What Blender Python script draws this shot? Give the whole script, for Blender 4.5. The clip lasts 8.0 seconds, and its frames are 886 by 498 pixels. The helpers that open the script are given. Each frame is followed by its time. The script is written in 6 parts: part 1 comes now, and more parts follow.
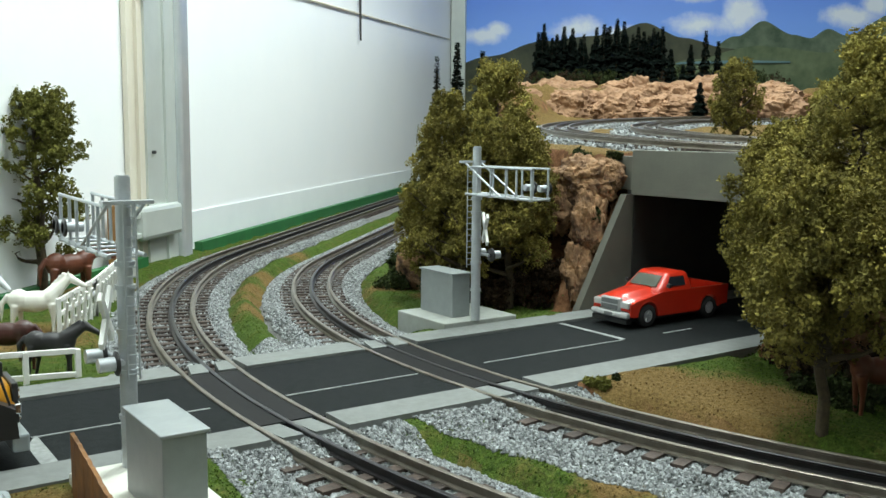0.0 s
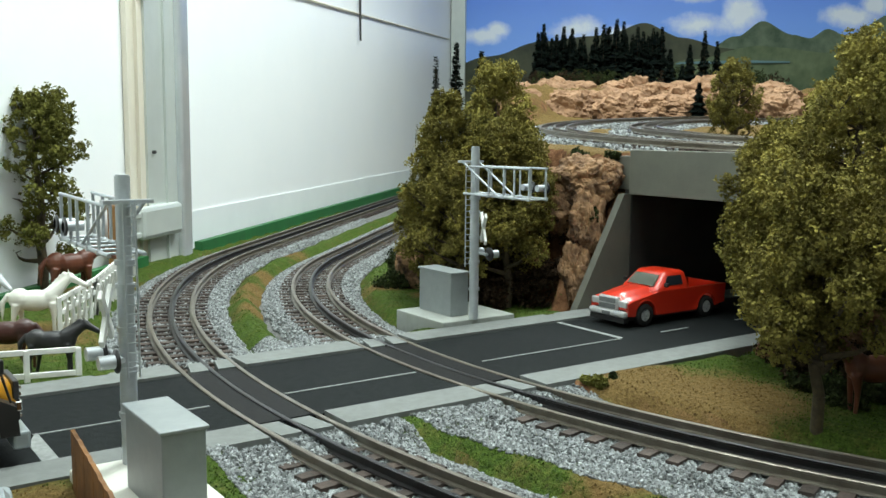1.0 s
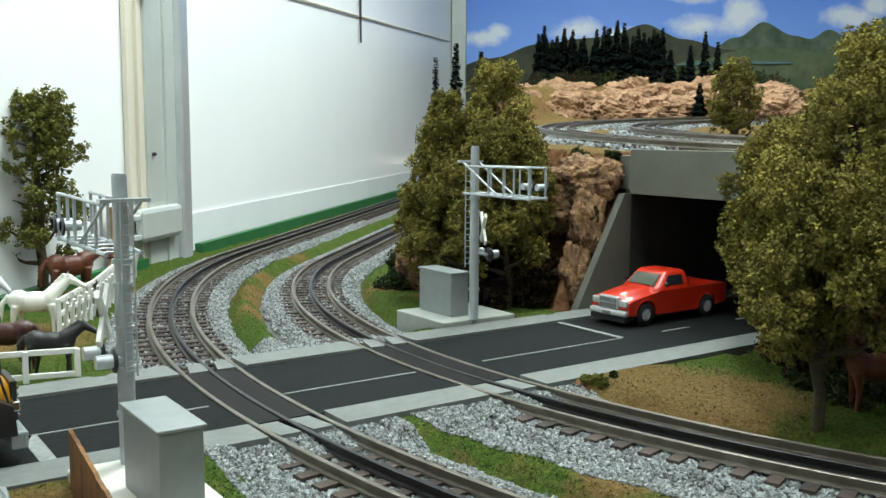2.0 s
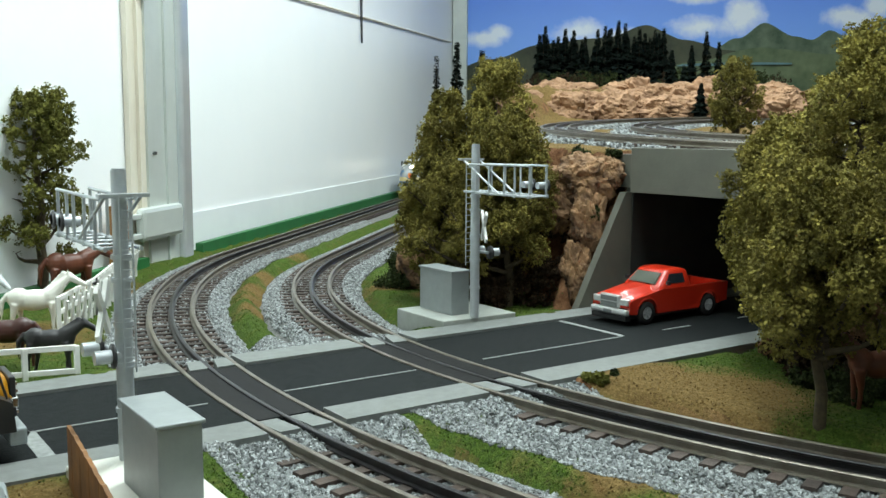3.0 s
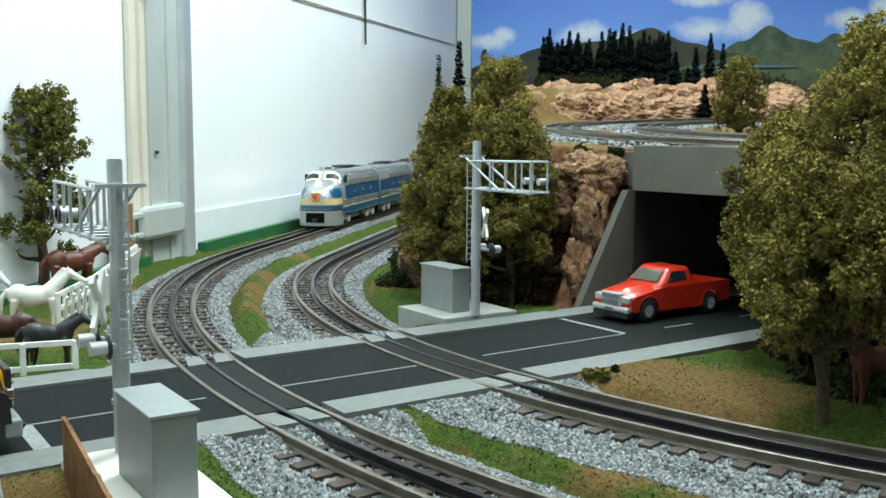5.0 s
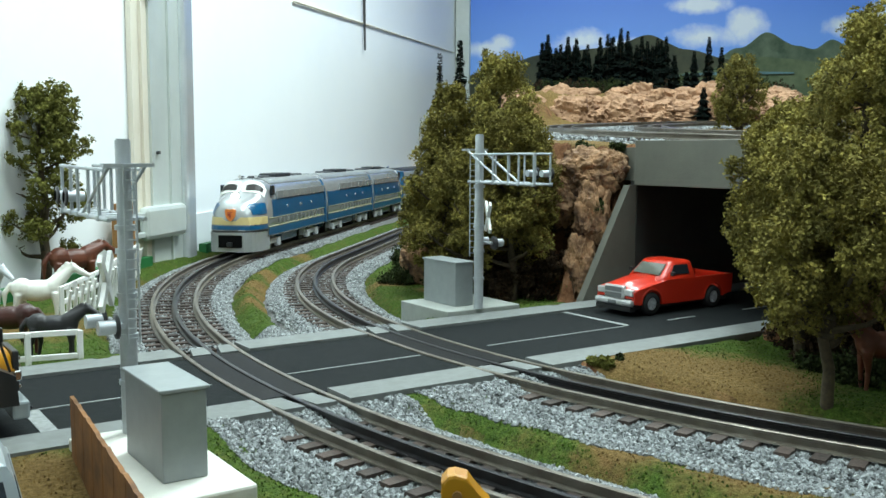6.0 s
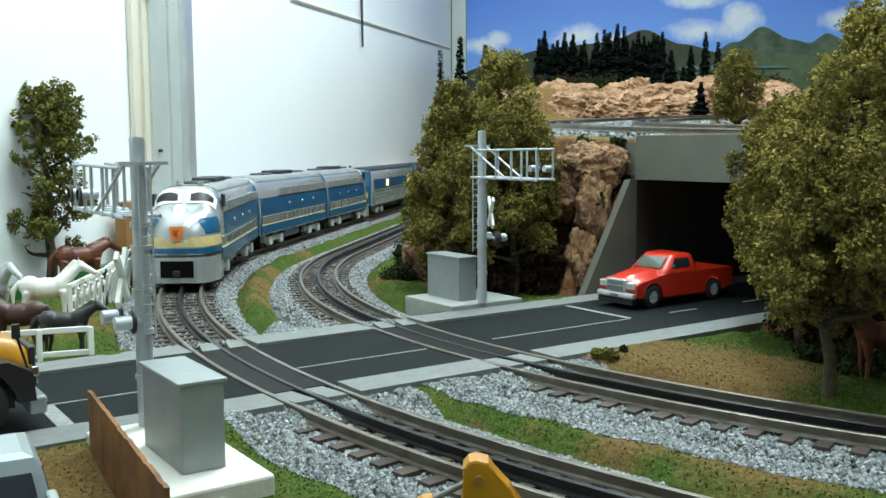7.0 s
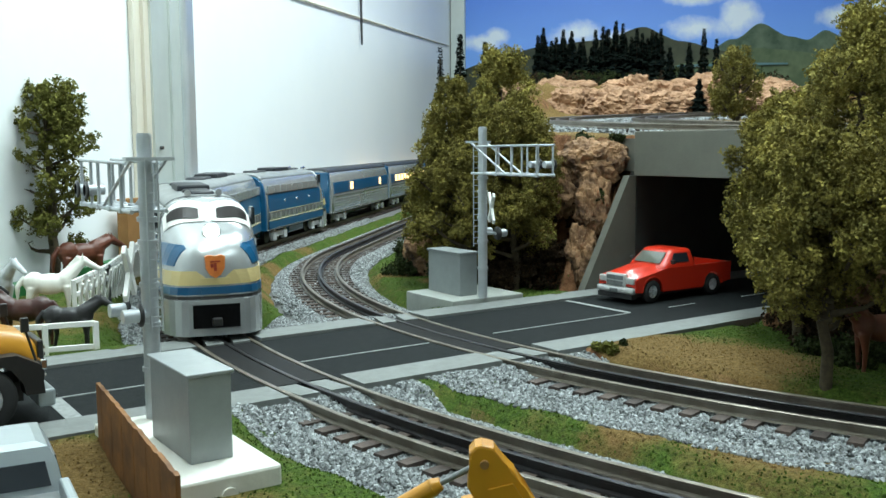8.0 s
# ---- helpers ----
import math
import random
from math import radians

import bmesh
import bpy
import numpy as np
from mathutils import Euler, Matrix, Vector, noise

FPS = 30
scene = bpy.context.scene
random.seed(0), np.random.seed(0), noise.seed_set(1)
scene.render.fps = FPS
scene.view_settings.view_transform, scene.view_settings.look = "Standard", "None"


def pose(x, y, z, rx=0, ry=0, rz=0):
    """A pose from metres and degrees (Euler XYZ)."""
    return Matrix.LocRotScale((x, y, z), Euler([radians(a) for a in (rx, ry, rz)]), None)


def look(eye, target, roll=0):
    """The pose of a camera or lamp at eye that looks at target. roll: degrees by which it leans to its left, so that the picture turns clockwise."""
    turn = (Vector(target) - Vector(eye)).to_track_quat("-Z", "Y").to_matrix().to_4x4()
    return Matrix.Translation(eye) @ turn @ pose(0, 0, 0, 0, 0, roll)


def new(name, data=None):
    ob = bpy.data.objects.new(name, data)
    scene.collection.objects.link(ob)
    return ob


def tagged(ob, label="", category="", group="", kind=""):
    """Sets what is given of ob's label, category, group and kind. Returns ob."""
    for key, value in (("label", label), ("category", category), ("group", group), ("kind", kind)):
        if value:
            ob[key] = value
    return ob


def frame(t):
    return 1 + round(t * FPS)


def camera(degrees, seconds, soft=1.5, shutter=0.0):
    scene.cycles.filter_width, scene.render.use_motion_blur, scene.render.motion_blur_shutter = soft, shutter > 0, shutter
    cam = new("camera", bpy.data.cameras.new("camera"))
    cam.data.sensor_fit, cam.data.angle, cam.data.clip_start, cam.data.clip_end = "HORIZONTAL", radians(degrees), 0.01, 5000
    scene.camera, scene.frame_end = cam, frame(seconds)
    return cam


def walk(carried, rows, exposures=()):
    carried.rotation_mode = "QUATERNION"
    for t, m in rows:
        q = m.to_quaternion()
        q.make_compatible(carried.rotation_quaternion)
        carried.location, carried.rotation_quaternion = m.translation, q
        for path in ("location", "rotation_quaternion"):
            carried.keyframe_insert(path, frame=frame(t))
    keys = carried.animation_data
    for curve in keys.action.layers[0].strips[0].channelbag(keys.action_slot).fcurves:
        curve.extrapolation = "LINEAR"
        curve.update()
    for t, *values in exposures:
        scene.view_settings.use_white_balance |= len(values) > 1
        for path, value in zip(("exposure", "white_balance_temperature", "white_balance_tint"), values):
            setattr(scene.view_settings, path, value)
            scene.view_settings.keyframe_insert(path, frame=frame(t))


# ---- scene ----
cam = camera(49.9, 8.0)
PATH = [
    (0, (-0.5, -0.482, 0.149), (0.64, 1.143, -0.097), 0.5),
    (0.5, (-0.501, -0.485, 0.15), (0.639, 1.14, -0.098), 0.3),
    (1, (-0.501, -0.486, 0.149), (0.638, 1.139, -0.097), 0.5),
    (1.5, (-0.5, -0.486, 0.148), (0.637, 1.141, -0.096), 0.3),
    (3, (-0.498, -0.485, 0.144), (0.637, 1.145, -0.093), 0.3),
    (3.5, (-0.497, -0.485, 0.143), (0.635, 1.147, -0.094), 0.2),
    (4, (-0.495, -0.484, 0.142), (0.634, 1.15, -0.093), 0.3),
    (4.5, (-0.494, -0.485, 0.142), (0.632, 1.151, -0.093), 0.4),
    (6, (-0.499, -0.485, 0.125), (0.633, 1.151, -0.08), 0.2),
    (6.5, (-0.504, -0.487, 0.124), (0.632, 1.146, -0.083), -0.2),
    (7, (-0.508, -0.488, 0.125), (0.63, 1.143, -0.088), -0.2),
    (7.5, (-0.512, -0.491, 0.125), (0.628, 1.138, -0.091), -0.3),
    (8, (-0.513, -0.492, 0.124), (0.627, 1.137, -0.094), -0.3),
]
walk(cam, [(t, look(eye, target, roll)) for t, eye, target, roll in PATH], [(0, -0.06, 6650, 10), (1.5, -0.06, 6650, 10), (3.5, -0.05, 6450, 9), (4.5, 0.0, 6350, 8), (6.5, 0.03, 6230, 7), (8, 0.05, 6230, 7)])

# ---- light: ceiling fluorescents of the train room ----
world = bpy.data.worlds.new("room_air")
scene.world = world
world.use_nodes = True
world.node_tree.nodes["Background"].inputs[0].default_value = (0.85, 0.93, 1.0, 1)
world.node_tree.nodes["Background"].inputs[1].default_value = 0.25
scene.view_settings.exposure = 0.0


def ceiling_tube(x, y, z, sx, sy, tilt, turn, power, tint=(0.86, 0.98, 0.97)):
    lamp = bpy.data.lights.new("fluorescent_lamp", "AREA")
    lamp.shape, lamp.size, lamp.size_y, lamp.energy, lamp.color = "RECTANGLE", sx, sy, power, tint
    ob = new("fluorescent_lamp", lamp)
    ob.matrix_basis = pose(x, y, z, tilt, 0, turn)
    return ob


ceiling_tube(-0.20, -0.08, 1.25, 1.2, 0.30, 50, 45.5, 26.5)
ceiling_tube(0.72, 0.50, 1.30, 1.2, 0.30, 0, 45.5, 30)
ceiling_tube(0.1, -1.1, 1.25, 1.2, 0.30, 0, 45.5, 9)


# ---- materials ----
def mat(name, col, rough=0.6, metal=0.0, col2=None, scale=120.0, bump=0.0, bscale=None, fine=0.0, spec=0.5, rnd=0.0, coat=0.0):
    """Base colour varied between col and col2 by noise at two scales, with relief."""
    m = bpy.data.materials.new(name)
    m.use_nodes = True
    nt = m.node_tree
    b = nt.nodes["Principled BSDF"]
    b.inputs["Roughness"].default_value = rough
    b.inputs["Metallic"].default_value = metal
    b.inputs["Specular IOR Level"].default_value = spec
    b.inputs["Coat Weight"].default_value = coat
    tc = nt.nodes.new("ShaderNodeTexCoord")
    col2 = col2 or tuple(c * 0.8 for c in col)
    n1 = nt.nodes.new("ShaderNodeTexNoise")
    n1.inputs["Scale"].default_value = scale
    n1.inputs["Detail"].default_value = 8
    n1.inputs["Roughness"].default_value = 0.65
    nt.links.new(tc.outputs["Object"], n1.inputs["Vector"])
    ramp = nt.nodes.new("ShaderNodeValToRGB")
    ramp.color_ramp.elements[0].position, ramp.color_ramp.elements[1].position = 0.35, 0.65
    ramp.color_ramp.elements[0].color, ramp.color_ramp.elements[1].color = (*col, 1), (*col2, 1)
    nt.links.new(n1.outputs["Fac"], ramp.inputs["Fac"])
    out = ramp.outputs["Color"]
    if rnd:
        info = nt.nodes.new("ShaderNodeObjectInfo" if rnd > 0 else "ShaderNodeNewGeometry")
        hsv = nt.nodes.new("ShaderNodeHueSaturation")
        mr = nt.nodes.new("ShaderNodeMapRange")
        mr.inputs["To Min"].default_value, mr.inputs["To Max"].default_value = 1 - abs(rnd), 1 + abs(rnd)
        nt.links.new(info.outputs["Random" if rnd > 0 else "Random Per Island"], mr.inputs["Value"])
        nt.links.new(mr.outputs["Result"], hsv.inputs["Value"])
        nt.links.new(out, hsv.inputs["Color"])
        out = hsv.outputs["Color"]
    nt.links.new(out, b.inputs["Base Color"])
    if bump:
        n2 = nt.nodes.new("ShaderNodeTexNoise")
        n2.inputs["Scale"].default_value = bscale or scale * 4
        n2.inputs["Detail"].default_value = 6
        nt.links.new(tc.outputs["Object"], n2.inputs["Vector"])
        bp = nt.nodes.new("ShaderNodeBump")
        bp.inputs["Distance"].default_value = bump
        bp.inputs["Strength"].default_value = 0.7
        nt.links.new(n2.outputs["Fac"], bp.inputs["Height"])
        nt.links.new(bp.outputs["Normal"], b.inputs["Normal"])
    return m


def glow(name, col, strength):
    m = mat(name, col, 0.4)
    b = m.node_tree.nodes["Principled BSDF"]
    b.inputs["Emission Color"].default_value = (*col, 1)
    b.inputs["Emission Strength"].default_value = strength
    return m


def glass(name, col=(0.02, 0.025, 0.03)):
    return mat(name, col, 0.06, 0.0, col, spec=0.6)


M_WALL = mat("white_wall_board", (0.88, 0.90, 0.90), 0.35, 0, (0.84, 0.87, 0.88), 3.0, 0.0003, 40)
M_WALL2 = mat("grey_skirting_board", (0.76, 0.80, 0.80), 0.45, 0, (0.70, 0.74, 0.75), 6.0, 0.0002, 60)
M_POST = mat("galvanised_post", (0.56, 0.60, 0.57), 0.38, 0.25, (0.48, 0.52, 0.49), 9.0, 0.0002, 60)
M_POSTEDGE = mat("bright_post_edge", (0.72, 0.75, 0.76), 0.25, 0.6, (0.6, 0.64, 0.66), 12.0)
M_BEIGE = mat("aged_beige_trim", (0.66, 0.62, 0.52), 0.55, 0, (0.6, 0.55, 0.45), 8)
M_DARKBOLT = mat("dark_bolt", (0.05, 0.05, 0.05), 0.5, 0.4)
M_GREENSTRIP = mat("green_painted_strip", (0.014, 0.13, 0.032), 0.5, 0, (0.012, 0.10, 0.026), 30)
M_CEIL = mat("ceiling_white", (0.75, 0.75, 0.73), 0.8)
M_ASPHALT = mat("model_asphalt", (0.0080, 0.0098, 0.0100), 0.75, 0, (0.014, 0.016, 0.0165), 220, 0.0004, 900, spec=0.08)
M_FILLER = mat("black_crossing_filler", (0.005, 0.005, 0.0055), 0.6, 0, (0.009, 0.009, 0.009), 160, 0.0002, 700, spec=0.15)
M_VOID = mat("recess_shade_black", (0.004, 0.004, 0.004), 0.9, 0, (0.006, 0.006, 0.006), 200, spec=0.05)
M_KERB = mat("painted_kerb_grey", (0.165, 0.176, 0.168), 0.8, 0, (0.135, 0.144, 0.136), 130, 0.0002, 600)
M_LINE = mat("road_line_white", (0.27, 0.285, 0.275), 0.7, 0, (0.17, 0.18, 0.175), 300)
M_CONCRETE = mat("bridge_concrete_paint", (0.125, 0.125, 0.10), 0.6, 0, (0.105, 0.105, 0.085), 40, 0.0002, 500)
# bridge grey taken darker: the tunnel's shade is put into the colour
M_TUNNEL = mat("shade_darkened_grey", (0.030, 0.030, 0.026), 0.8, 0, (0.02, 0.02, 0.018), 50)
M_PAD = mat("cast_pad", (0.31, 0.33, 0.30), 0.7, 0, (0.26, 0.275, 0.25), 90, 0.0002, 500)
M_PADNEAR = mat("cream_plaster_pad", (0.62, 0.62, 0.56), 0.65, 0, (0.54, 0.54, 0.48), 60, 0.0003, 400)
M_BOX = mat("aluminium_grey_paint", (0.29, 0.315, 0.315), 0.40, 0.2, (0.245, 0.27, 0.27), 70, 0.0001, 500)
M_SILVER = mat("silver_signal_paint", (0.47, 0.50, 0.52), 0.35, 0.35, (0.38, 0.41, 0.43), 90)
M_RAIL = mat("nickel_rail", (0.21, 0.19, 0.155), 0.36, 0.6, (0.13, 0.11, 0.085), 60)
M_RAILBLACK = mat("blackened_rail", (0.012, 0.012, 0.013), 0.35, 0.3, (0.022, 0.02, 0.02), 90)
M_TIE = mat("brown_tie", (0.058, 0.038, 0.028), 0.8, 0, (0.022, 0.016, 0.013), 200, 0.0003, 700, rnd=0.35)
M_BALLAST = mat("grey_ballast", (0.265, 0.28, 0.28), 0.75, 0, (0.15, 0.16, 0.16), 300, rnd=-0.62)
M_BALLASTBED = mat("ballast_bed", (0.20, 0.20, 0.195), 0.9, 0, (0.07, 0.068, 0.065), 420, 0.0015, 500)
M_BARK = mat("tree_bark", (0.075, 0.055, 0.026), 0.9, 0, (0.035, 0.025, 0.013), 200, 0.0008, 400)
M_LEAF = mat("olive_foliage", (0.225, 0.188, 0.041), 0.9, 0, (0.085, 0.075, 0.019), 60, rnd=-0.24, spec=0.15)
# brighter copy of M_LEAF: light on the tall crowns put into the colour
M_LEAF2 = mat("lit_olive_foliage", (0.310, 0.265, 0.062), 0.9, 0, (0.120, 0.106, 0.028), 60, rnd=-0.24, spec=0.15)
M_LEAF3 = mat("bright_olive_foliage", (0.17, 0.165, 0.036), 0.9, 0, (0.075, 0.078, 0.016), 80, rnd=-0.24, spec=0.15)
M_CONIFER = mat("conifer_needles", (0.007, 0.013, 0.009), 0.95, 0, (0.003, 0.006, 0.005), 80, rnd=-0.4, spec=0.1)
M_BUSH = mat("bush_foliage", (0.035, 0.048, 0.013), 0.9, 0, (0.014, 0.02, 0.007), 120, rnd=-0.5, spec=0.15)
M_WHITEPAINT = mat("white_fence_plastic", (0.80, 0.80, 0.76), 0.45, 0, (0.72, 0.72, 0.68), 120)
M_DRYBRUSH = mat("dry_brown_brush", (0.045, 0.028, 0.014), 0.9, 0, (0.018, 0.012, 0.008), 120, rnd=-0.5, spec=0.1)
M_RUST = mat("rusty_sheet", (0.24, 0.098, 0.018), 0.7, 0.0, (0.10, 0.040, 0.010), 55, 0.0003, 300)
M_RED = mat("red_car_paint", (0.60, 0.030, 0.009), 0.3, 0, (0.55, 0.026, 0.009), 20, coat=0.5)
M_BRIGHT = mat("bright_plated_plastic", (0.62, 0.63, 0.62), 0.28, 0.45, (0.50, 0.51, 0.50), 160, coat=0.4)
M_CHROME = mat("chrome", (0.75, 0.76, 0.77), 0.14, 1.0, (0.65, 0.66, 0.67), 90)
M_TYRE = mat("black_rubber", (0.014, 0.014, 0.015), 0.75, 0, (0.022, 0.022, 0.022), 200)
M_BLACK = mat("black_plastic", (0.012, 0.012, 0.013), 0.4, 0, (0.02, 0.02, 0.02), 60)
M_GLASS = glass("dark_car_glass")
M_CABGLASS = mat("dull_cab_glass", (0.035, 0.030, 0.028), 0.3, 0, (0.02, 0.018, 0.018), 60, spec=0.3)
M_RIM = mat("bright_rim", (0.62, 0.64, 0.66), 0.3, 0.3, (0.5, 0.52, 0.54), 200)
M_CREAM = mat("cream_stripe", (0.50, 0.47, 0.30), 0.4, 0, (0.42, 0.40, 0.26), 60)
# paler than M_GLASS: the windscreen's reflection is put into its colour
M_WINDSHIELD = glass("reflection_tinted_windscreen", (0.11, 0.12, 0.10))
M_YELLOW = mat("yellow_machine_paint", (0.46, 0.20, 0.005), 0.38, 0, (0.44, 0.20, 0.006), 60, coat=0.3)
M_CARSILVER = mat("silver_car_paint", (0.33, 0.37, 0.38), 0.32, 0.4, (0.28, 0.32, 0.33), 40, coat=0.5)
M_TRAINSILVER = mat("train_silver", (0.44, 0.46, 0.46), 0.26, 0.5, (0.38, 0.40, 0.40), 40, coat=0.3)
M_TRAINBLUE = mat("train_blue", (0.004, 0.078, 0.175), 0.3, 0, (0.004, 0.070, 0.16), 30, coat=0.4)
M_TRAINYELLOW = mat("train_pale_yellow", (0.56, 0.45, 0.20), 0.35, 0, (0.50, 0.40, 0.18), 40, coat=0.3)
M_ROOFGREY = mat("dark_roof_grey", (0.022, 0.025, 0.030), 0.5, 0, (0.016, 0.018, 0.022), 80)
M_LOCOROOF = mat("silver_grey_roof", (0.30, 0.32, 0.32), 0.4, 0.3, (0.20, 0.21, 0.21), 60)
M_ROOFLIGHT = mat("grey_roof", (0.19, 0.20, 0.20), 0.4, 0.2, (0.14, 0.15, 0.15), 60)
M_EMBLEM = mat("orange_emblem", (0.70, 0.22, 0.04), 0.4, 0, (0.6, 0.16, 0.03), 300)
M_EMBLEMRED = mat("dark_red_mark", (0.35, 0.04, 0.02), 0.4)
M_HEADLIGHT = glow("lit_headlight", (1.0, 0.90, 0.72), 40)
M_WINDOWLIT = glow("lit_car_window", (1.0, 0.60, 0.26), 2.6)
M_BROWNHORSE = mat("chestnut_horse", (0.13, 0.036, 0.014), 0.45, 0, (0.08, 0.022, 0.010), 60)
M_BAYHORSE = mat("bay_horse", (0.06, 0.016, 0.010), 0.4, 0, (0.032, 0.010, 0.008), 60)
M_BLACKHORSE = mat("black_horse", (0.012, 0.012, 0.013), 0.45, 0, (0.022, 0.021, 0.022), 60)
M_WHITEHORSE = mat("white_horse", (0.78, 0.77, 0.70), 0.45, 0, (0.70, 0.69, 0.62), 60)
M_GREYHORSE = mat("grey_horse", (0.50, 0.52, 0.53), 0.5, 0, (0.36, 0.38, 0.40), 90)
M_BROWNBOX = mat("brown_card", (0.28, 0.14, 0.04), 0.7, 0, (0.23, 0.11, 0.03), 60)
M_ROCK = mat("painted_rock", (0.38, 0.215, 0.105), 0.85, 0, (0.035, 0.016, 0.009), 46, 0.004, 120)
M_RIDGE = mat("pinkish_ridge_plaster", (0.35, 0.205, 0.115), 0.9, 0, (0.12, 0.058, 0.028), 16, 0.003, 60)


# ---- mesh helpers ----
class Shape:
    """Collects faces of simple solids into one mesh."""

    def __init__(self):
        self.v, self.f, self.s = [], [], []

    def add(self, verts, faces, m=None, smooth=False):
        o = len(self.v)
        self.v += [tuple(m @ Vector(p)) if m else tuple(p) for p in verts]
        self.f += [tuple(o + i for i in q) for q in faces]
        self.s += [smooth] * len(faces)
        return self

    def box(self, x0, x1, y0, y1, z0, z1, m=None, top=1.0):
        cx, cy = (x0 + x1) / 2, (y0 + y1) / 2
        t = lambda x, c: c + (x - c) * top
        v = [(x0, y0, z0), (x1, y0, z0), (x1, y1, z0), (x0, y1, z0)]
        v += [(t(x, cx), t(y, cy), z1) for x, y in ((x0, y0), (x1, y0), (x1, y1), (x0, y1))]
        f = [(3, 2, 1, 0), (4, 5, 6, 7), (0, 1, 5, 4), (1, 2, 6, 5), (2, 3, 7, 6), (3, 0, 4, 7)]
        return self.add(v, f, m)

    def bevelbox(self, x0, x1, y0, y1, z0, z1, b, m=None):
        bm = bmesh.new()
        bmesh.ops.create_cube(bm, size=1.0, matrix=Matrix.Translation(((x0 + x1) / 2, (y0 + y1) / 2, (z0 + z1) / 2)) @ Matrix.Diagonal((x1 - x0, y1 - y0, z1 - z0, 1)))
        bmesh.ops.bevel(bm, geom=list(bm.edges), offset=b, segments=2, profile=0.5, affect="EDGES")
        bm.verts.ensure_lookup_table()
        self.add([v.co.copy() for v in bm.verts], [[v.index for v in f.verts] for f in bm.faces], m)
        bm.free()
        return self

    def tube(self, a, b, r, r2=None, n=10, cap=True, smooth=True):
        a, b = Vector(a), Vector(b)
        r2 = r if r2 is None else r2
        q = (b - a).to_track_quat("Z", "Y")
        ring = [Vector((math.cos(2 * math.pi * i / n), math.sin(2 * math.pi * i / n), 0)) for i in range(n)]
        v = [a + q @ (p * r) for p in ring] + [b + q @ (p * r2) for p in ring]
        self.add(v, [(i, (i + 1) % n, n + (i + 1) % n, n + i) for i in range(n)], smooth=smooth)
        if cap:
            self.add(v[:n], [tuple(reversed(range(n)))])
            self.add(v[n:], [tuple(range(n))])
        return self

    def lathe(self, prof, m=None, n=20, smooth=True):
        """prof: (radius, height) pairs round the z axis."""
        v = [(r * math.cos(2 * math.pi * i / n), r * math.sin(2 * math.pi * i / n), z) for r, z in prof for i in range(n)]
        f = [(k * n + i, k * n + (i + 1) % n, (k + 1) * n + (i + 1) % n, (k + 1) * n + i) for k in range(len(prof) - 1) for i in range(n)]
        return self.add(v, f, m, smooth)

    def loft(self, rings, close=True, caps=True, smooth=True, m=None):
        n = len(rings[0])
        v = [p for ring in rings for p in ring]
        k = n if close else n - 1
        f = [(a * n + i, a * n + (i + 1) % n, (a + 1) * n + (i + 1) % n, (a + 1) * n + i) for a in range(len(rings) - 1) for i in range(k)]
        self.add(v, f, m, smooth)
        if caps and close:
            self.add(rings[0], [tuple(reversed(range(n)))], m)
            self.add(rings[-1], [tuple(range(n))], m)
        return self

    def prism(self, outline, lo, hi, axis="z", m=None):
        """A polygon pushed along an axis."""
        put = {"z": lambda p, h: (p[0], p[1], h), "y": lambda p, h: (p[0], h, p[1]), "x": lambda p, h: (h, p[0], p[1])}[axis]
        n = len(outline)
        v = [put(p, lo) for p in outline] + [put(p, hi) for p in outline]
        f = [(i, (i + 1) % n, n + (i + 1) % n, n + i) for i in range(n)] + [tuple(reversed(range(n))), tuple(range(n, 2 * n))]
        return self.add(v, f, m)

    def ball(self, c, rx, ry, rz, n=10, k=7, m=None):
        v = [(c[0] + rx * math.sin(math.pi * a / k) * math.cos(2 * math.pi * i / n), c[1] + ry * math.sin(math.pi * a / k) * math.sin(2 * math.pi * i / n), c[2] + rz * math.cos(math.pi * a / k)) for a in range(k + 1) for i in range(n)]
        f = [(a * n + i, (a + 1) * n + i, (a + 1) * n + (i + 1) % n, a * n + (i + 1) % n) for a in range(k) for i in range(n)]
        return self.add(v, f, m, True)

    def mesh(self, name, material):
        me = bpy.data.meshes.new(name)
        me.from_pydata(self.v, [], self.f)
        me.polygons.foreach_set("use_smooth", self.s)
        if material:
            me.materials.append(material)
        bm = bmesh.new()
        bm.from_mesh(me)
        bmesh.ops.recalc_face_normals(bm, faces=bm.faces)
        bm.to_mesh(me)
        bm.free()
        me.update()
        return me


def part(name, shape, material, parent=None, label="", kind=""):
    ob = new(name, shape.mesh(name, material))
    ob.parent = parent
    return tagged(ob, label, kind=kind)


def thing(name, m, label, category, group="", kind=""):
    ob = new(name)
    ob.empty_display_size = 0.01
    ob.matrix_basis = m
    return tagged(ob, label, category, group, kind)


def raw(name, verts, faces, material, smooth=False):
    """A large mesh straight from arrays."""
    me = bpy.data.meshes.new(name)
    me.from_pydata(np.asarray(verts).tolist(), [], np.asarray(faces).tolist())
    if smooth:
        me.polygons.foreach_set("use_smooth", [True] * len(me.polygons))
    me.materials.append(material)
    me.update()
    return me


# ---- the plan ----
WALL_P, WALL_A = Vector((-0.073, 0.692)), radians(45.5)
WALL_D = Vector((math.cos(WALL_A), math.sin(WALL_A)))
WALL_N = Vector((-WALL_D.y, WALL_D.x))
CORNER = 2.12
A_C, A_R, A_BEND = Vector((0.664, -0.030)), 0.955, radians(136)
B_C, B_R, B_BEND = Vector((0.568, 0.009)), 0.727, radians(136)
U_C, U_R = Vector((0.74, 0.07)), (0.56, 0.445)


